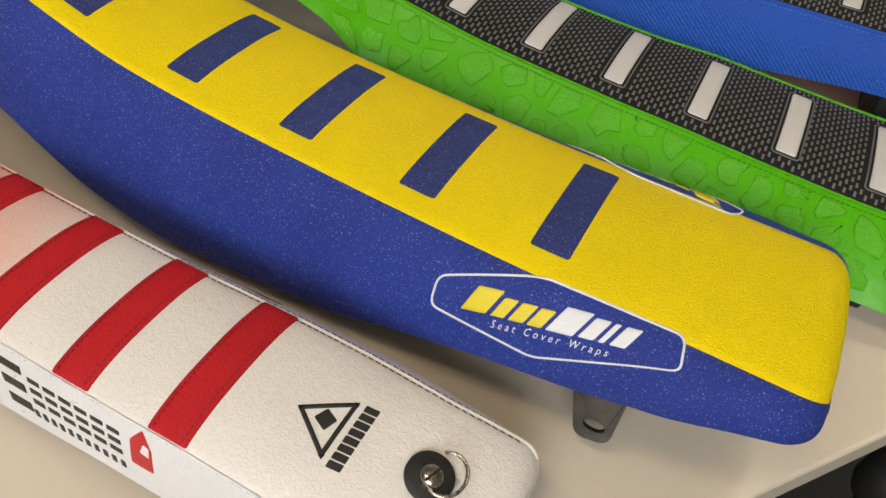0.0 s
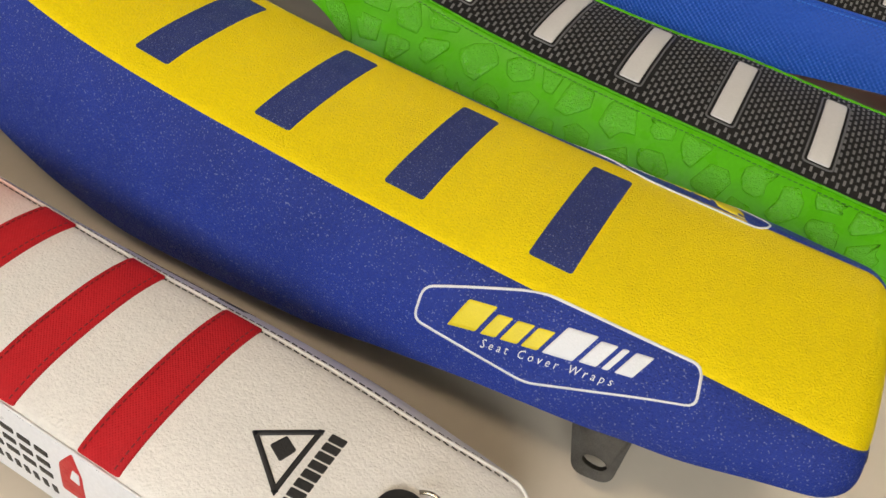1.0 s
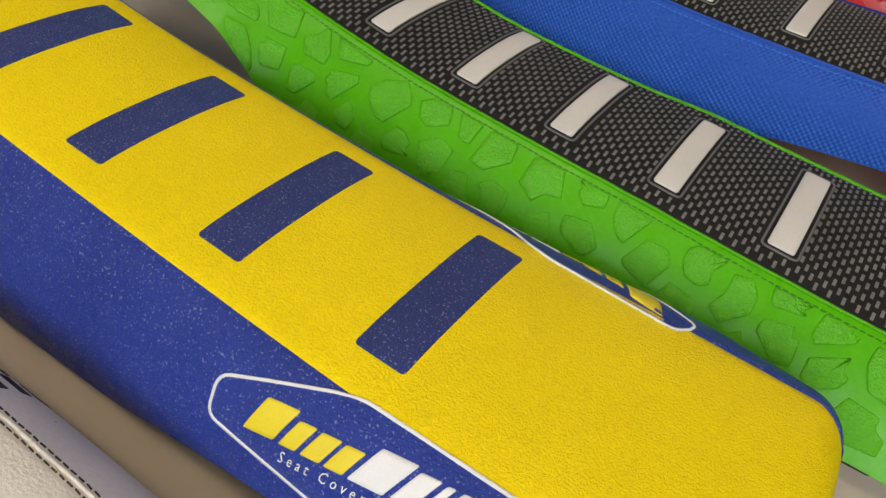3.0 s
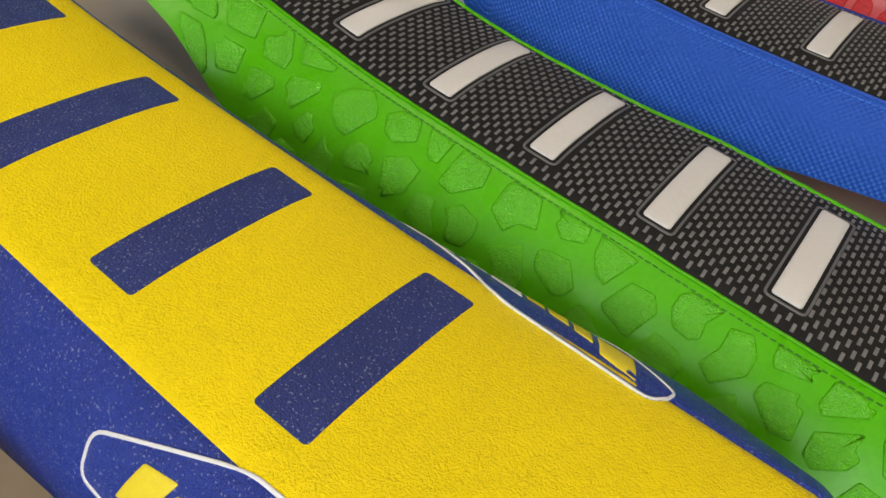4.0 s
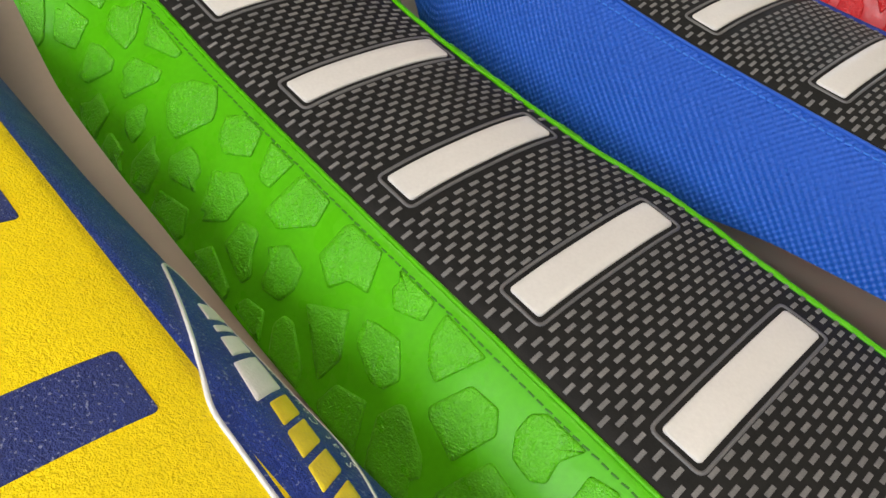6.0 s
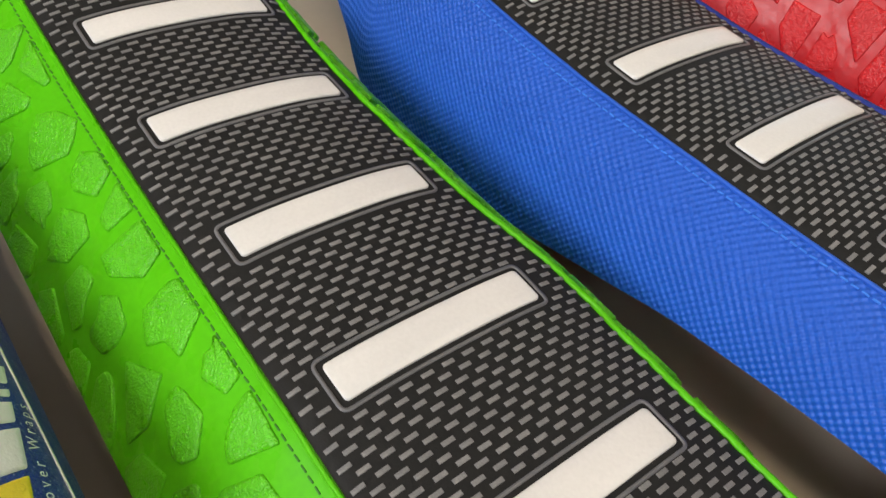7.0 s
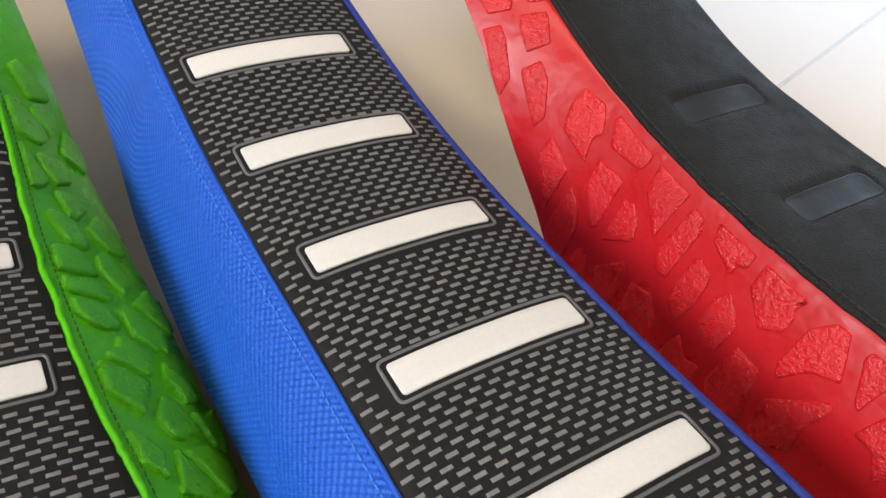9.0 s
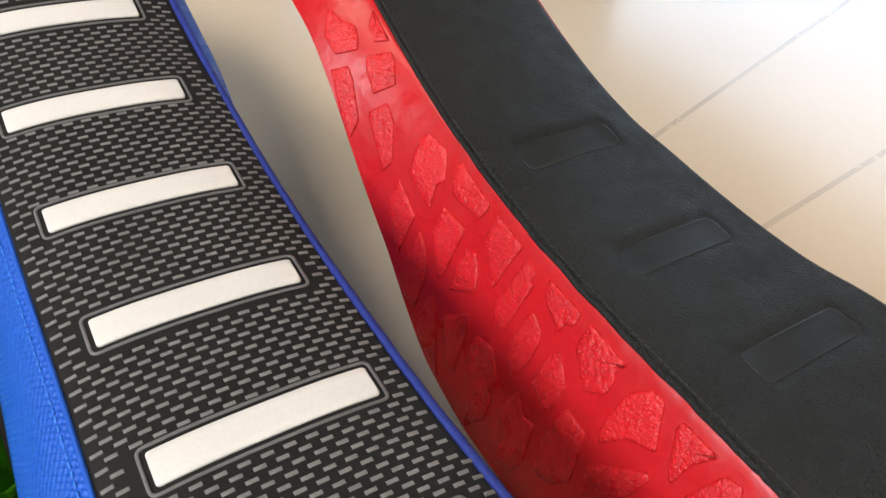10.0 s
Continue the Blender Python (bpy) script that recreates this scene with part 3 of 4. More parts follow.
def dashes(form, bars, seat, near):
    """The grey dashes moulded into a gripper top, in staggered rows; those of the nearest stretch are pieces of their own."""
    pv, pf = block(-0.00090, 0.00090, -0.0025, 0.0025, -0.0003, 0.00035, 0.0002)
    shared = bpy.data.meshes.new("dash")
    shared.from_pydata(pv, [], pf)
    shared.materials.append(M_DASH)
    base, rest, made = spot(seat), [], 0
    x, row = form.x0 + 0.01, 0
    while x < form.x1 - 0.02:
        y = form.left(x) + 0.004 + 0.0045 * (row % 2)
        while y < form.right(x) - 0.003:
            free = all(not (b0 - 0.0046 < x < b1 + 0.0046 and y0 - 0.0062 < y < y1 + 0.0062) for b0, b1, y0, y1 in bars)
            v = form.across(x, y)
            if free and abs(v) < 0.955:
                m = frame_at(form, x, v, 0.0)
                if near[0] < x < near[1] and made < 300:
                    ob = new("dash", shared)
                    ob.parent = seat
                    ob.matrix_basis = Matrix.Translation(-Vector(base)) @ m
                    made += 1
                else:
                    rest.append(([tuple(m @ Vector(p)) for p in pv], pf))
            y += 0.0090
        x += 0.0039
        row += 1
    part("dash_pattern", *joined(rest), M_DASH, seat, "small grey moulded dashes", smooth=False, kind="stuff")


def gripper_bars(form, xs, width, y_from, y_to, seat, drift=0.0):
    out = []
    for x in xs:
        y0, y1 = y_from + drift * x, y_to + drift * x
        slab(form, x, x + width, y0, y1, 0.0018, 0.0011, "grip_rib", M_BAR, seat, "white rubber rib")
        loop = rounded([(x - 0.0034, y0 - 0.0034), (x + width + 0.0034, y0 - 0.0034), (x + width + 0.0034, y1 + 0.0034), (x - 0.0034, y1 + 0.0034)], 0.004)
        band(form, loop, 0.0014, form.across, 0.0005, "rib_outline", M_RING, seat, "grey moulded line round a rib")
        out.append((x, x + width, y0, y1))
    return out


# ---- the room ----
def box_thing(name, dims, material, bevel=0.0, label="", category="", kind="structure"):
    ob = part(name, *block(*dims, bevel), material, smooth=False)
    return tagged(ob, label, category, kind=kind)


FLOOR_Z, CEIL_Z = -0.75, 2.5
box_thing("floor", (-3.6, 3.2, -2.8, 4.2, FLOOR_Z - 0.1, FLOOR_Z), M_FLOOR, label="dark grey workshop floor", category="floor")
box_thing("ceiling", (-3.6, 3.2, -2.8, 4.2, CEIL_Z, CEIL_Z + 0.1), M_CEIL, label="plain white painted ceiling", category="ceiling")
box_thing("wall_east", (3.2, 3.3, -2.8, 4.2, FLOOR_Z, CEIL_Z), M_WALL, label="plain cream painted wall", category="wall")


def window_wall(name, window_name, at_side, a0, a1, w0, w1, z0, z1):
    """A wall along x or y with an opening through it and a framed window in the opening."""
    side, near, far = at_side
    place = (lambda p0, p1, d0, d1, q0, q1: (p0, p1, d0, d1, q0, q1)) if side == "y" else (lambda p0, p1, d0, d1, q0, q1: (d0, d1, p0, p1, q0, q1))
    lo, hi = min(near, far), max(near, far)
    base = ((a0 + a1) / 2, (lo + hi) / 2, FLOOR_Z) if side == "y" else ((lo + hi) / 2, (a0 + a1) / 2, FLOOR_Z)
    wall = thing(name, base, "plain cream painted wall with a window", "wall", kind="structure")
    for p0, p1, q0, q1 in ((a0, w0, FLOOR_Z, CEIL_Z), (w1, a1, FLOOR_Z, CEIL_Z), (w0, w1, FLOOR_Z, z0), (w0, w1, z1, CEIL_Z)):
        part("wall_section", *block(*place(p0, p1, lo, hi, q0, q1)), M_WALL, wall, smooth=False)
    pane = thing(window_name, base[:2] + (z0,), "white framed workshop window", "window", kind="structure")
    d0, d1, f = lo + 0.02, hi - 0.02, 0.05
    for p0, p1, q0, q1 in ((w0, w0 + f, z0, z1), (w1 - f, w1, z0, z1), (w0 + f, w1 - f, z0, z0 + f), (w0 + f, w1 - f, z1 - f, z1)):
        part("window_frame", *block(*place(p0, p1, d0, d1, q0, q1), 0.004), M_FRAME, pane, smooth=False)


window_wall("wall_south", "window_1", ("y", -2.8, -2.9), -3.6, 3.2, -0.65, 1.75, 1.0, 2.36)
window_wall("wall_north", "window_2", ("y", 4.2, 4.3), -3.6, 3.2, -3.2, -0.8, 0.47, 1.77)
window_wall("wall_west", "window_3", ("x", -3.6, -3.7), -2.8, 4.2, 1.9, 3.1, 0.4, 1.6)
# two unseen glowing panels, added overhead as warm fill
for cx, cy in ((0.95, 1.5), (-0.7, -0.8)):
    lamp = thing("fill_panel", (cx, cy, CEIL_Z - 0.06), "added unseen glowing panel that fills light from above", "ceiling light", "ceiling lights")
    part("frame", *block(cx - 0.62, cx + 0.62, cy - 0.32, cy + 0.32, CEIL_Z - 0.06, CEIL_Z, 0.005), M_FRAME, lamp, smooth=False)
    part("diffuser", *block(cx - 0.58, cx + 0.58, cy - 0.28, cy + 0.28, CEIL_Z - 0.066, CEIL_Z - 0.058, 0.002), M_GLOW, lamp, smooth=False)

# ---- the table ----
EDGE = np.array((0.18, -0.026))
ALONG, INTO = np.array((0.621, 0.784)), np.array((-0.784, 0.621))
table = thing("table", (-0.3, 0.6, FLOOR_Z), "large white laminate table under a row of seats", "table")


def oblong(a0, a1, n0, n1, z0, z1, bevel):
    v, f = block(a0, a1, n0, n1, z0, z1, bevel)
    return [(*(EDGE + ALONG * p[0] + INTO * p[1]), p[2]) for p in v], f


part("tabletop", *oblong(-1.3, 2.1, 0.0, 2.0, -0.028, 0.0, 0.003), M_TABLE, table, "white laminate tabletop", smooth=False)
for p, q in (((-0.007, 0.9), (-0.09, 1.55)), ((-0.16, 0.95), (-0.35, 1.6))):
    d = np.array(q) - np.array(p)
    d, wide = d / np.linalg.norm(d), 0.0026
    w = np.array((-d[1], d[0])) * wide
    quad = [np.array(p) - w, np.array(q) - w, np.array(q) + w, np.array(p) + w]
    part("joint", [(*c, 0.0003) for c in quad] + [(*c, -0.002) for c in quad], [(3, 2, 1, 0), (0, 1, 5, 4), (1, 2, 6, 5), (2, 3, 7, 6), (3, 0, 4, 7)], M_EDGE, table, "grey filled joint in the tabletop", smooth=False)
for a0, n0 in ((-1.2, 0.1), (2.0, 0.1), (-1.2, 1.9), (2.0, 1.9)):
    part("leg", *oblong(a0 - 0.025, a0 + 0.025, n0 - 0.025, n0 + 0.025, FLOOR_Z, -0.03, 0.004), M_METALLEG, table, smooth=False)

# a black post on the floor beyond the table's edge
post = thing("stand_post", (0.4, 0.3, FLOOR_Z), "black round post with a rubber cap on the floor", "stand")


def turned_up(profile, x, y, sides=32):
    rows = [[(x + r * math.cos(2 * math.pi * k / sides), y + r * math.sin(2 * math.pi * k / sides), z) for k in range(sides)] for r, z in profile]
    v, f = grid(rows, closed=True)
    return v, [q[::-1] for q in f]


part("pole", *turned_up([(0.018, FLOOR_Z + 0.02), (0.018, -0.32)], 0.4, 0.3), M_METALLEG, post)
part("cap", *turned_up([(0.018, -0.36), (0.034, -0.355), (0.038, -0.34), (0.036, -0.31), (0.024, -0.295), (0.001, -0.293)], 0.4, 0.3), M_RUBBER, post, "black rubber cap")
part("foot_plate", *turned_up([(0.09, FLOOR_Z), (0.09, FLOOR_Z + 0.012), (0.03, FLOOR_Z + 0.025), (0.001, FLOOR_Z + 0.025)], 0.4, 0.3), M_METALLEG, post)

# ---- blue and yellow seat ----
GROUP = "seats on the table"
yellow = saddle(YELLOW, (-0.1, 0.045), "motorcycle_seat", "blue and yellow motocross seat with blue bars on top", M_YELLOW, M_NAVY, "yellow grained vinyl top", "royal blue grained vinyl side", GROUP)
for k in range(5):
    x = -0.3645 + 0.0915 * k
    slab(YELLOW, x, x + 0.0258, 0.0, 0.0925, 0.002, 0.00035, "printed_bar", M_BARBLUE, yellow, "blue printed bar", skew=0.0025)

LOGO = [(-0.041, -1.36), (0.020, -0.97), (0.105, -0.94), (0.109, -1.32), (0.029, -1.795), (-0.041, -1.655)]
LOGO_FAR = [(-0.041, -1.37), (0.036, -0.91), (0.107, -0.87), (0.114, -1.10), (0.045, -1.74), (-0.041, -1.64)]


def badge(sign, seat):
    """The six-sided badge printed over the side and the edge of the top: outline, slanted blocks and one small line of writing."""
    loop = rounded([(x, v * 0.065) for x, v in (LOGO if sign < 0 else LOGO_FAR)], 0.006)
    side = (lambda x, s: s / 0.065) if sign < 0 else (lambda x, s: -s / 0.065)
    mark = plate(YELLOW, loop, side, 0.0004, "badge", M_NAVY, seat, "blue badge with a white outline", 0.0005)
    band(YELLOW, loop, 0.0014, side, 0.0007, "badge_outline", M_WHITEINK, mark, "white outline")
    along, up = np.array((0.099, 0.262 * 0.065)), np.array((0.0072, 0.295 * 0.065))
    start = np.array((-0.021, -1.575 * 0.065))
    if sign > 0:
        start = np.array((-0.021, -1.60 * 0.065))
        along = np.array((0.112, 0.36 * 0.065))
    cuts = ((0.0, 0.16, 0.0, 0.92, M_YELLOWINK), (0.19, 0.275, -0.02, 0.72, M_YELLOWINK), (0.30, 0.395, -0.03, 0.70, M_YELLOWINK), (0.415, 0.505, -0.04, 0.68, M_YELLOWINK),
            (0.53, 0.69, -0.05, 0.95, M_WHITEINK), (0.715, 0.805, 0.0, 0.84, M_WHITEINK), (0.83, 0.865, 0.0, 0.82, M_WHITEINK), (0.895, 0.985, 0.0, 0.82, M_WHITEINK))
    for a, b, low, tall, ink in cuts:
        if sign > 0:
            a, b = 1 - b, 1 - a
        quad = [start + along * a + up * low, start + along * b + up * low, start + along * b + up * tall, start + along * a + up * tall]
        plate(YELLOW, rounded(quad, 0.0010, 2, 0.005), side, 0.0007, "badge_block", ink, mark, "slanted block of the badge", 0.0002)
    return mark, side


def writing(form, words, start, along, up, to_v, h, material, parent, name="writing"):
    """A line of real letters laid on the skin."""
    cu = bpy.data.curves.new(name, "FONT")
    cu.body, cu.size, cu.space_character = words, 1.0, 1.6
    cu.resolution_u = 2
    tmp = bpy.data.objects.new(name, cu)
    me = bpy.data.meshes.new_from_object(tmp)
    pts = [v.co.copy() for v in me.vertices]
    polys = [tuple(p.vertices) for p in me.polygons]
    bpy.data.objects.remove(tmp)
    bpy.data.meshes.remove(me)
    w = max(p.x for p in pts)
    verts = []
    for p in pts:
        q = np.array(start) + np.array(along) * (p.x / w) + np.array(up) * (p.y / 0.7)
        verts.append(form.lift(q[0], to_v(q[0], q[1]), h))
    return part(name, verts, polys, material, parent, "small white words")


for sign in (-1, 1):
    mark, side = badge(sign, yellow)
    if sign < 0:
        writing(YELLOW, "Seat Cover Wraps", (0.0, -1.64 * 0.065), (0.069, 0.175 * 0.065), (0.0005, 0.0055), side, 0.0008, M_WHITEINK, mark)
    else:
        writing(YELLOW, "Seat Cover Wraps", (0.069, -1.465 * 0.065), (-0.069, -0.175 * 0.065), (0.0005, 0.0055), side, 0.0008, M_WHITEINK, mark)

# ---- green seat ----
green = saddle(GREEN, (-0.1, 0.26), "motorcycle_seat", "green and black motocross seat cover with white grip ribs", M_BLACK, M_GREEN, "black gripper top with grey dashes", "bright green smooth vinyl side", GROUP)
green_bars = gripper_bars(GREEN, [-0.2378 + 0.0717 * k for k in range(8)], 0.0160, 0.2185, 0.3065, green)
GREEN_SEEDS = [(-0.212, -1.63), (-0.186, -1.62), (-0.159, -1.44), (-0.174, -1.84), (-0.146, -1.67), (-0.121, -1.33), (-0.184, -1.3), (-0.161, -1.15), (-0.151, -1.96), (-0.129, -1.81), (-0.104, -1.62), (-0.079, -1.54),
               (-0.103, -1.89), (-0.086, -1.18), (-0.044, -1.25), (-0.065, -1.11), (-0.061, -1.94), (-0.053, -1.7), (-0.033, -1.6), (-0.033, -1.97), (-0.011, -1.87), (0.002, -1.65), (0.027, -1.5), (-0.006, -1.26)]
GREEN_SEEDS_TAIL = [(0.024, -1.11), (0.049, -1.15), (0.029, -1.89), (0.07, -1.42), (-0.236, -1.8), (0.099, -1.21), (0.09, -1.64), (0.119, -1.35), (0.149, -1.1), (0.149, -1.43), (0.132, -1.69), (0.171, -1.21),
                    (0.052, -1.82), (0.176, -1.46), (0.206, -1.37), (0.2, -1.7), (0.235, -1.5), (0.225, -1.15), (-0.215, -1.3), (-0.242, -1.5), (-0.265, -1.3)]
GREEN_SEEDS_FAR = [(-0.086, 1.24), (-0.091, 1.59), (-0.07, 1.26), (-0.055, 1.25), (-0.054, 1.61), (-0.029, 1.39), (-0.01, 1.25), (-0.075, 1.83), (-0.02, 1.73), (0.004, 1.56), (0.0, 1.86), (0.03, 1.18), (0.037, 1.42),
                   (0.029, 1.67), (-0.23, 1.51), (-0.195, 1.23), (-0.21, 1.57), (-0.16, 1.35), (-0.2, 1.77), (-0.156, 1.13), (-0.135, 1.45), (-0.114, 1.32), (-0.126, 1.6), (0.065, 1.3), (0.07, 1.6), (0.1, 1.4), (0.13, 1.7)]
patches(GREEN, GREEN_SEEDS + GREEN_SEEDS_TAIL, M_GREENROUGH, green, 0.0010, 3)
patches(GREEN, GREEN_SEEDS_FAR, M_GREENROUGH, green, 0.0026, 8, 0.0042)
stitches(GREEN, -1.09, np.arange(GREEN.x0 + 0.01, 0.3, 0.0042), 0.003, 0.0007, 0.0004, M_THREAD["green"], green)
stitches(GREEN, 1.09, np.arange(GREEN.x0 + 0.01, 0.3, 0.0042), 0.003, 0.0007, 0.0004, M_THREAD["green"], green)
piping(GREEN, -1.02, M_GREEN, green, 0.0011, "seam_fold", 0.0003)
piping(GREEN, 1.02, M_GREEN, green, 0.0018, "seam_fold", 0.0011)
foot(GREEN, green, 0.2), under_shade(GREEN, green, -0.13, 0.06, 0.07)

# ---- blue seat ----
blue = saddle(BLUE, (-0.1, 0.465), "motorcycle_seat", "blue and black motocross seat cover with white grip ribs", M_BLACK, M_NYLON, "black gripper top with grey dashes", "bright blue woven nylon side", GROUP)
blue_bars = gripper_bars(BLUE, [-0.2285 + 0.0723 * k for k in range(8)], 0.0158, 0.4187, 0.5092, blue, 0.04)
stitches(BLUE, -1.1, np.arange(BLUE.x0 + 0.01, 0.32, 0.0045), 0.0032, 0.0008, 0.0007, M_THREAD["blue"], blue)
stitches(BLUE, 1.05, np.arange(BLUE.x0 + 0.01, 0.32, 0.0032), 0.0028, 0.0011, 0.0009, M_THREAD["blue"], blue, turn=0.7)
piping(BLUE, -1.02, M_NYLON, blue, 0.0011, "seam_fold", 0.0002)
piping(BLUE, 1.03, M_WELT, blue, 0.0024, "seam_fold", 0.0003)
foot(BLUE, blue, 0.22), under_shade(BLUE, blue, -0.13, -0.01, 0.07)

# ---- red seat ----
red = saddle(RED, (0.0, 0.68), "motorcycle_seat", "red and black motocross seat cover with moulded patches", M_SUEDE, M_RED, "matt black grained vinyl top", "glossy red vinyl side", GROUP, fine=True)
RED_SEEDS = [(0.135, -1.33), (0.161, -1.12), (0.101, -1.19), (0.087, -1.5), (0.062, -1.42), (0.046, -1.77), (0.016, -1.74), (0.004, -1.91), (0.107, -1.65), (0.082, -1.72), (0.139, -1.55), (0.046, -1.33), (-0.009, -1.45),
             (0.027, -1.2), (-0.041, -1.74), (-0.079, -1.58), (-0.099, -1.34), (-0.131, -1.59), (-0.039, -1.38), (-0.009, -1.16), (-0.111, -1.83), (-0.116, -1.12), (0.011, -1.53), (-0.026, -1.82), (0.071, -1.12), (0.176, -1.3)]
patches(RED, RED_SEEDS, M_REDROUGH, red, 0.0008, 5)
stitches(RED, -0.95, np.arange(RED.x0 + 0.01, 0.32, 0.004), 0.003, 0.0008, 0.0006, M_THREAD["black"], red)
piping(RED, -1.0, M_SUEDE, red, 0.0016, "seam_welt", 0.0005)
for x0, x1, y0, y1 in RED.dents:
    loop = rounded([(x0 + 0.001, y0 + 0.001), (x1 - 0.001, y0 + 0.001), (x1 - 0.001, y1 - 0.001), (x0 + 0.001, y1 - 0.001)], 0.005)
    plate(RED, loop, RED.across, 0.0003, "pressed_pad", M_PAD, red, "smooth rounded pad pressed into the black top", bevel=0.0006)
foot(RED, red, 0.2), foot(RED, red, 0.06)

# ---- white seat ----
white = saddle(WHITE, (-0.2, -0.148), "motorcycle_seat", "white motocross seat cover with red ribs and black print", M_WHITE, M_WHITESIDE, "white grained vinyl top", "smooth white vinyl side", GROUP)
for k in range(6):
    x = -0.4505 + 0.0654 * k
    rib = slab(WHITE, x, x + 0.0245, WHITE.left(x) + 0.0015, WHITE.right(x) - 0.0015, 0.0006, 0.0016, "grip_rib", M_RIB, white, "red fabric rib", rows=40)
    for e in (0.003, 0.0215):
        bits = []
        bv, bf = block(-0.0004, 0.0004, -0.0011, 0.0011, 0, 0.0004, 0.0001)
        for y in np.arange(WHITE.left(x) + 0.004, WHITE.right(x) - 0.004, 0.0034):
            m = frame_at(WHITE, x + e, WHITE.across(x + e, y), 0.0016)
            bits.append(([tuple(m @ Vector(p)) for p in bv], bf))
        part("stitching", *joined(bits), M_THREAD["red"], rib, kind="stuff")
stitches(WHITE, 0.955, np.arange(-0.5, 0.045, 0.0046), 0.0034, 0.0006, 0.0005, M_THREAD["black"], white)
stitches(WHITE, 1.05, np.arange(-0.5, 0.03, 0.0046), 0.0034, 0.0006, 0.0005, M_THREAD["black"], white)
stitches(WHITE, -1.02, np.arange(-0.5, 0.045, 0.0046), 0.0040, 0.0007, 0.0005, M_THREAD["black"], white)
piping(WHITE, 1.0, M_WHITE, white, 0.0012, "seam_welt", 0.0003)
piping(WHITE, -1.0, M_WHITESIDE, white, 0.0008, "seam_welt", 0.0002)

# printed triangle with a slanted bar beside it
mid_y = lambda v: WHITE.left(-0.03) + (v + 1) / 2 * (WHITE.right(-0.03) - WHITE.left(-0.03))
tri = [(-0.064, mid_y(-0.04)), (-0.037, mid_y(0.35)), (-0.037, mid_y(-0.42))]
emblem = band(WHITE, rounded(tri, 0.0012), 0.0026, WHITE.across, 0.0003, "printed_triangle", M_INK, white, "black printed triangle")
plate(WHITE, rounded([(-0.053, mid_y(-0.06)), (-0.0445, mid_y(-0.14)), (-0.0415, mid_y(0.03)), (-0.0495, mid_y(0.1))], 0.001, 2), WHITE.across, 0.0003, "printed_block", M_INK, emblem)
for k in range(8):
    a, b = -0.45 + 0.103 * k, -0.45 + 0.103 * k + 0.085
    quad = [(-0.0335, mid_y(a)), (-0.0255, mid_y(a + 0.02)), (-0.0255, mid_y(b + 0.02)), (-0.0335, mid_y(b))]
    plate(WHITE, rounded(quad, 0.0006, 2, 0.004), WHITE.across, 0.0003, "printed_block", M_INK, emblem, bevel=0.0002)

# print on the white side: dark blocks, a row of small bars and a red van-like shape
side_v = lambda x, s: s / 0.055
blocks = [(-0.231, -0.213, -1.8, -1.22)] + [(-0.209 + 0.0115 * k, -0.2 + 0.0115 * k, -1.64, -1.3) for k in range(6)]
first = None


def strips(x0, x1, v0, v1, parent):
    """Three thin printed bars in place of one sign."""
    made = None
    for f in (0.0, 0.41, 0.82):
        a, b = v0 + (v1 - v0) * f, v0 + (v1 - v0) * (f + 0.2)
        made = plate(WHITE, rounded([(x0, a * 0.055), (x1, a * 0.055), (x1, b * 0.055), (x0, b * 0.055)], 0.0008, 2, 0.004), side_v, 0.0003, "printed_bar", M_INK, parent, "dark grey printed bar", bevel=0.0002)
    return made


for x0, x1, v0, v1 in blocks:
    ob = strips(x0, x1, v0, v1, white)
    first = first or ob
for k in range(11):
    x = -0.212 + 0.0066 * k
    plate(WHITE, rounded([(x, -1.83 * 0.055), (x + 0.0035, -1.83 * 0.055), (x + 0.0035, -1.74 * 0.055), (x, -1.74 * 0.055)], 0.0004, 1, 0.004), side_v, 0.0003, "printed_bar", M_INK, first, bevel=0.0001)
for k in range(7):
    x1 = -0.121 if k == 0 else -0.143 - 0.0115 * (k - 1)
    x0, v0, v1 = (x1 - 0.018, 1.8, 1.22) if k == 0 else (x1 - 0.009, 1.64, 1.3)
    strips(x0, x1, v0, v1, white)
van = plate(WHITE, rounded([(-0.1365, -1.66 * 0.055), (-0.121, -1.66 * 0.055), (-0.1205, -1.32 * 0.055), (-0.126, -1.06 * 0.055), (-0.135, -1.3 * 0.055)], 0.002, 3, 0.004), side_v, 0.0003, "printed_shape", M_REDINK, white, "small red printed shape", bevel=0.0002)
plate(WHITE, rounded([(-0.1285, -1.42 * 0.055), (-0.1225, -1.44 * 0.055), (-0.122, -1.3 * 0.055), (-0.126, -1.28 * 0.055)], 0.0006, 2, 0.004), side_v, 0.0006, "printed_shape", M_WHITEINK, van, bevel=0.0001)

# fastener: rubber washer, slotted screw and wire ring
fast = thing("turn_fastener", tuple(WHITE.lift(0.013, 0.02, 0.0)), "steel screw with wire ring on a black washer", "fastener")
fm = frame_at(WHITE, 0.013, 0.02, 0.0)


def turned(profile, m, sides=40):
    """A turned shape about the local z axis."""
    rows = [[tuple(m @ Vector((r * math.cos(2 * math.pi * k / sides), r * math.sin(2 * math.pi * k / sides), z))) for k in range(sides)] for r, z in profile]
    v, f = grid(rows, closed=True)
    return v, [q[::-1] for q in f]


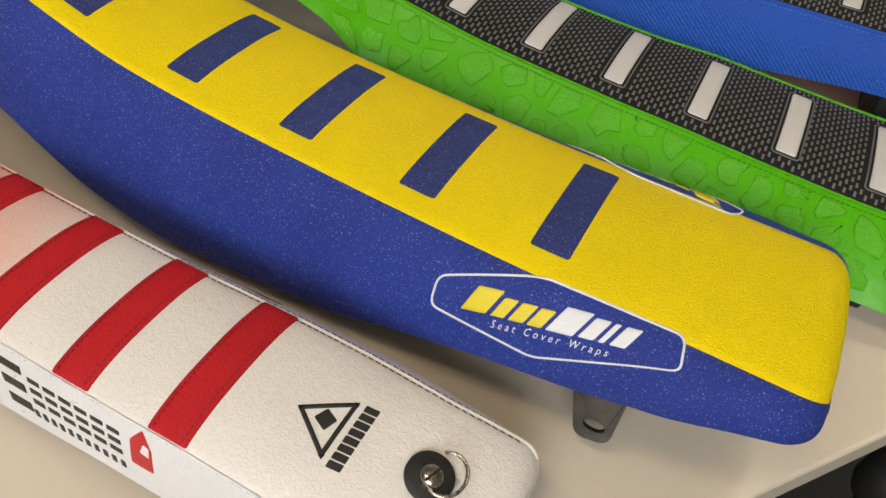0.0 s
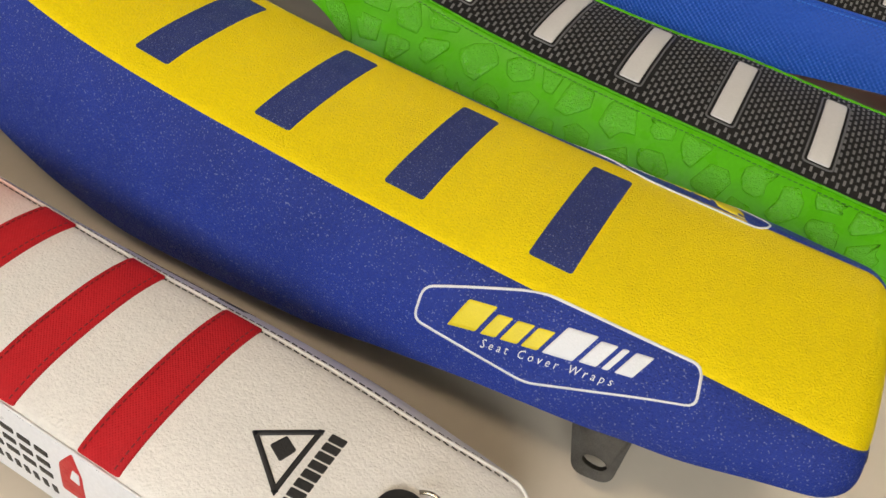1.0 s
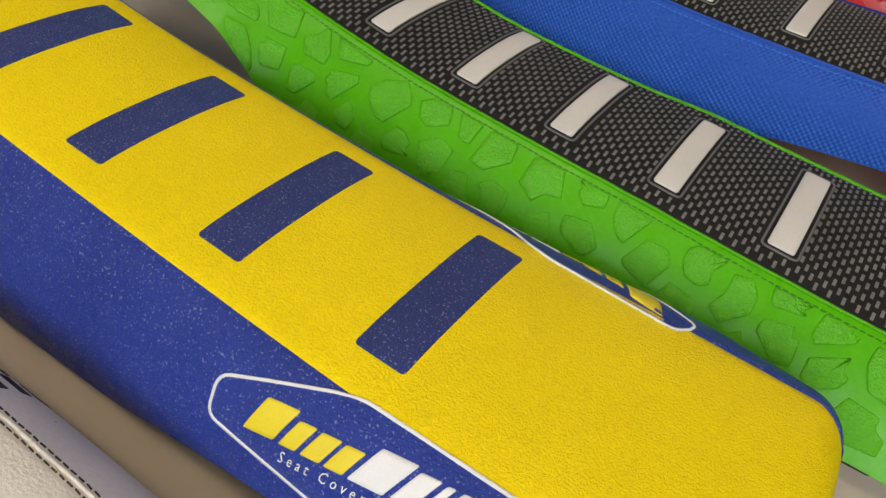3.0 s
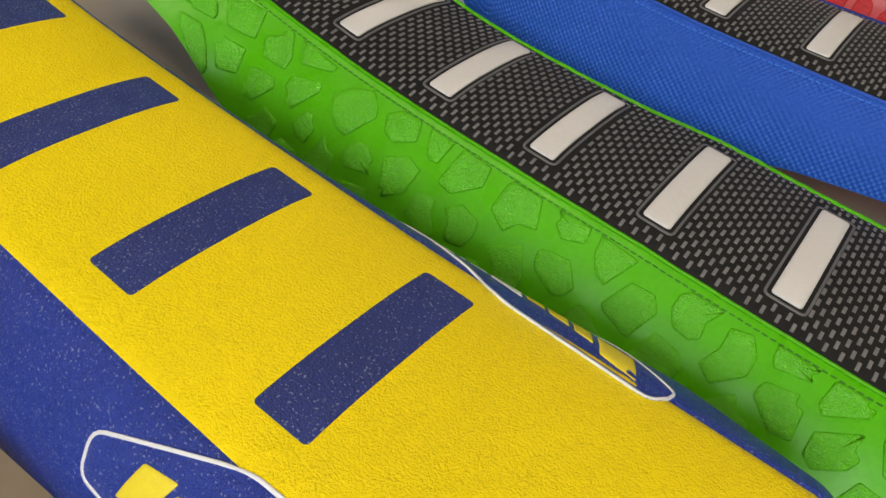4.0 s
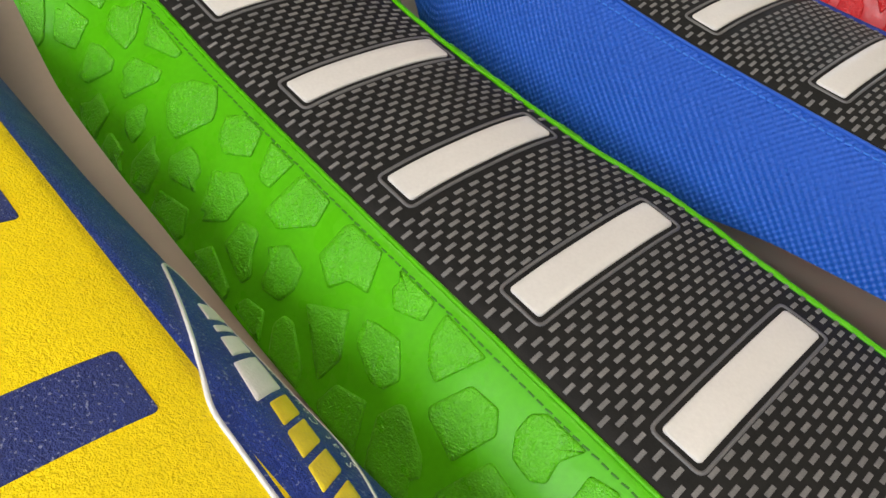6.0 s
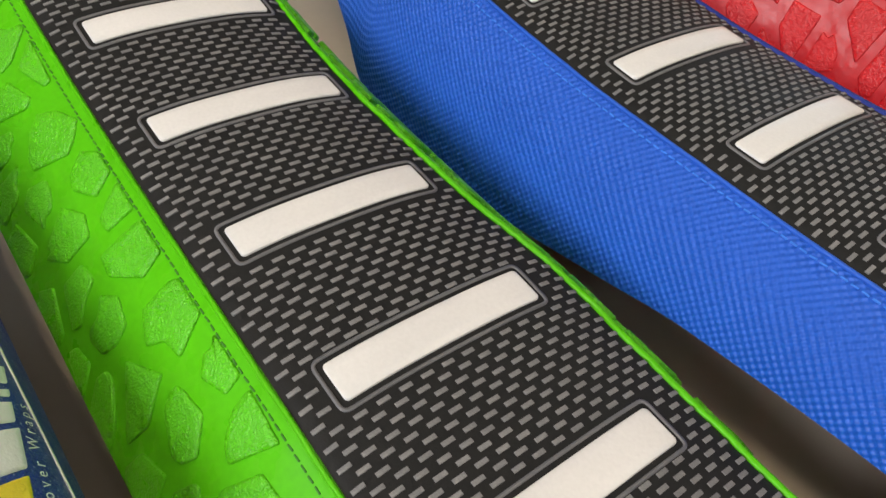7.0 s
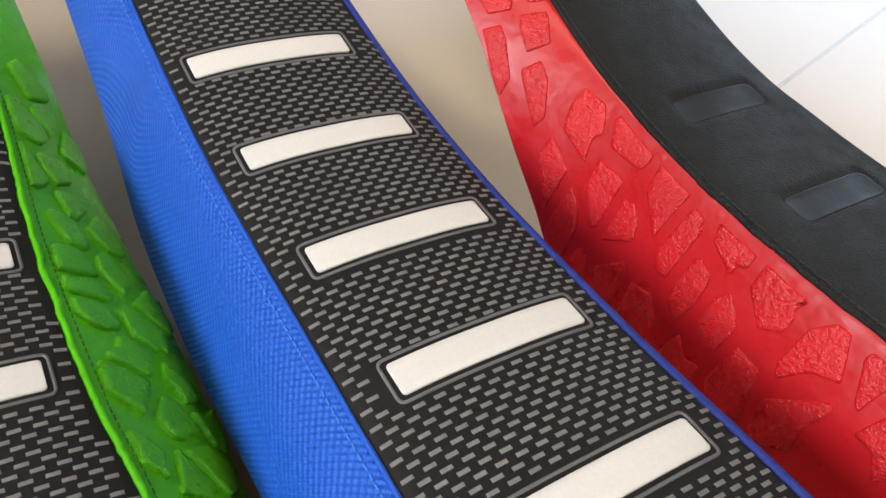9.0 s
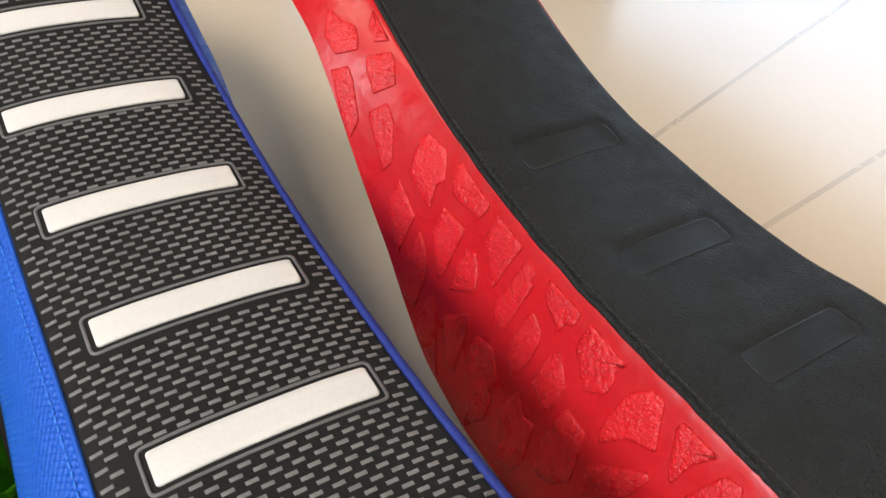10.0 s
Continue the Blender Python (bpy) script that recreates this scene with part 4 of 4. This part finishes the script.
part("washer", *turned([(0.0001, -0.002), (0.0135, -0.002), (0.0135, 0.0022), (0.0128, 0.0028), (0.0001, 0.0028)], fm), M_RUBBER, fast, "black rubber washer")
screw = part("screw_head", *turned([(0.0064, 0.0028), (0.0064, 0.0052), (0.0058, 0.0068), (0.004, 0.0082), (0.0001, 0.0088)], fm @ pose(0.0005, -0.001, 0), 28), M_BRASS, fast, "worn steel screw head")
sv, sf = block(-0.0055, 0.0055, -0.0007, 0.0007, 0.0072, 0.0091, 0.0002)
sm = fm @ pose(0.0005, -0.001, 0, 0, 0, 70)
part("slot", [tuple(sm @ Vector(p)) for p in sv], sf, M_RUBBER, screw, "dark slot")
arc = [fm @ Vector((0.0065 + 0.0125 * math.cos(a) * 0.82, 0.004 + 0.0125 * math.sin(a), 0.006 + 0.002 * math.cos(a))) for a in np.linspace(-2.5, 2.2, 36)]
part("wire_ring", *tube(arc, 0.0011, 8), M_BRASS, fast, "bent steel wire ring")

# steel bracket under the tail of the blue and yellow seat
bracket = thing("mounting_bracket", (0.076, -0.035, 0.0), "galvanised steel bracket with a slot under the seat", "bracket")
outer = rounded([(0.0535, 0.056), (0.0905, 0.056), (0.0890, 0.0145), (0.0670, 0.0115)], 0.008, 6, 0.004)
hole = [np.array((0.0770 + 0.0072 * math.cos(a), 0.0240 + 0.0040 * math.sin(a))) for a in np.linspace(0, 2 * math.pi, len(outer), endpoint=False)]
start = max(range(len(outer)), key=lambda i: outer[i][0] + 0.001 * outer[i][1])
outer = outer[start:] + outer[:start]
area = sum(outer[i - 1][0] * outer[i][1] - outer[i][0] * outer[i - 1][1] for i in range(len(outer)))
hole = hole if area > 0 else hole[::-1]


def plate_y(z):
    """The bracket leans outwards towards its foot."""
    return -0.036 - 0.012 * max(0.0, (0.05 - z) / 0.04)


rows = [[(p[0], plate_y(p[1]) + d, p[1]) for p in lp] for lp, d in ((outer, 0.0028), (outer, 0.0), (hole, 0.0), (hole, 0.0028), (outer, 0.0028))]
v, f = grid(rows, closed=True)
part("bracket_plate", v, f, M_STEEL, bracket, smooth=False)
foot(YELLOW, yellow, -0.25)

# the pieces of the grip tops, last
dashes(GREEN, green_bars, green, (-0.02, 0.1))
dashes(BLUE, blue_bars, blue, (-0.02, 0.1))
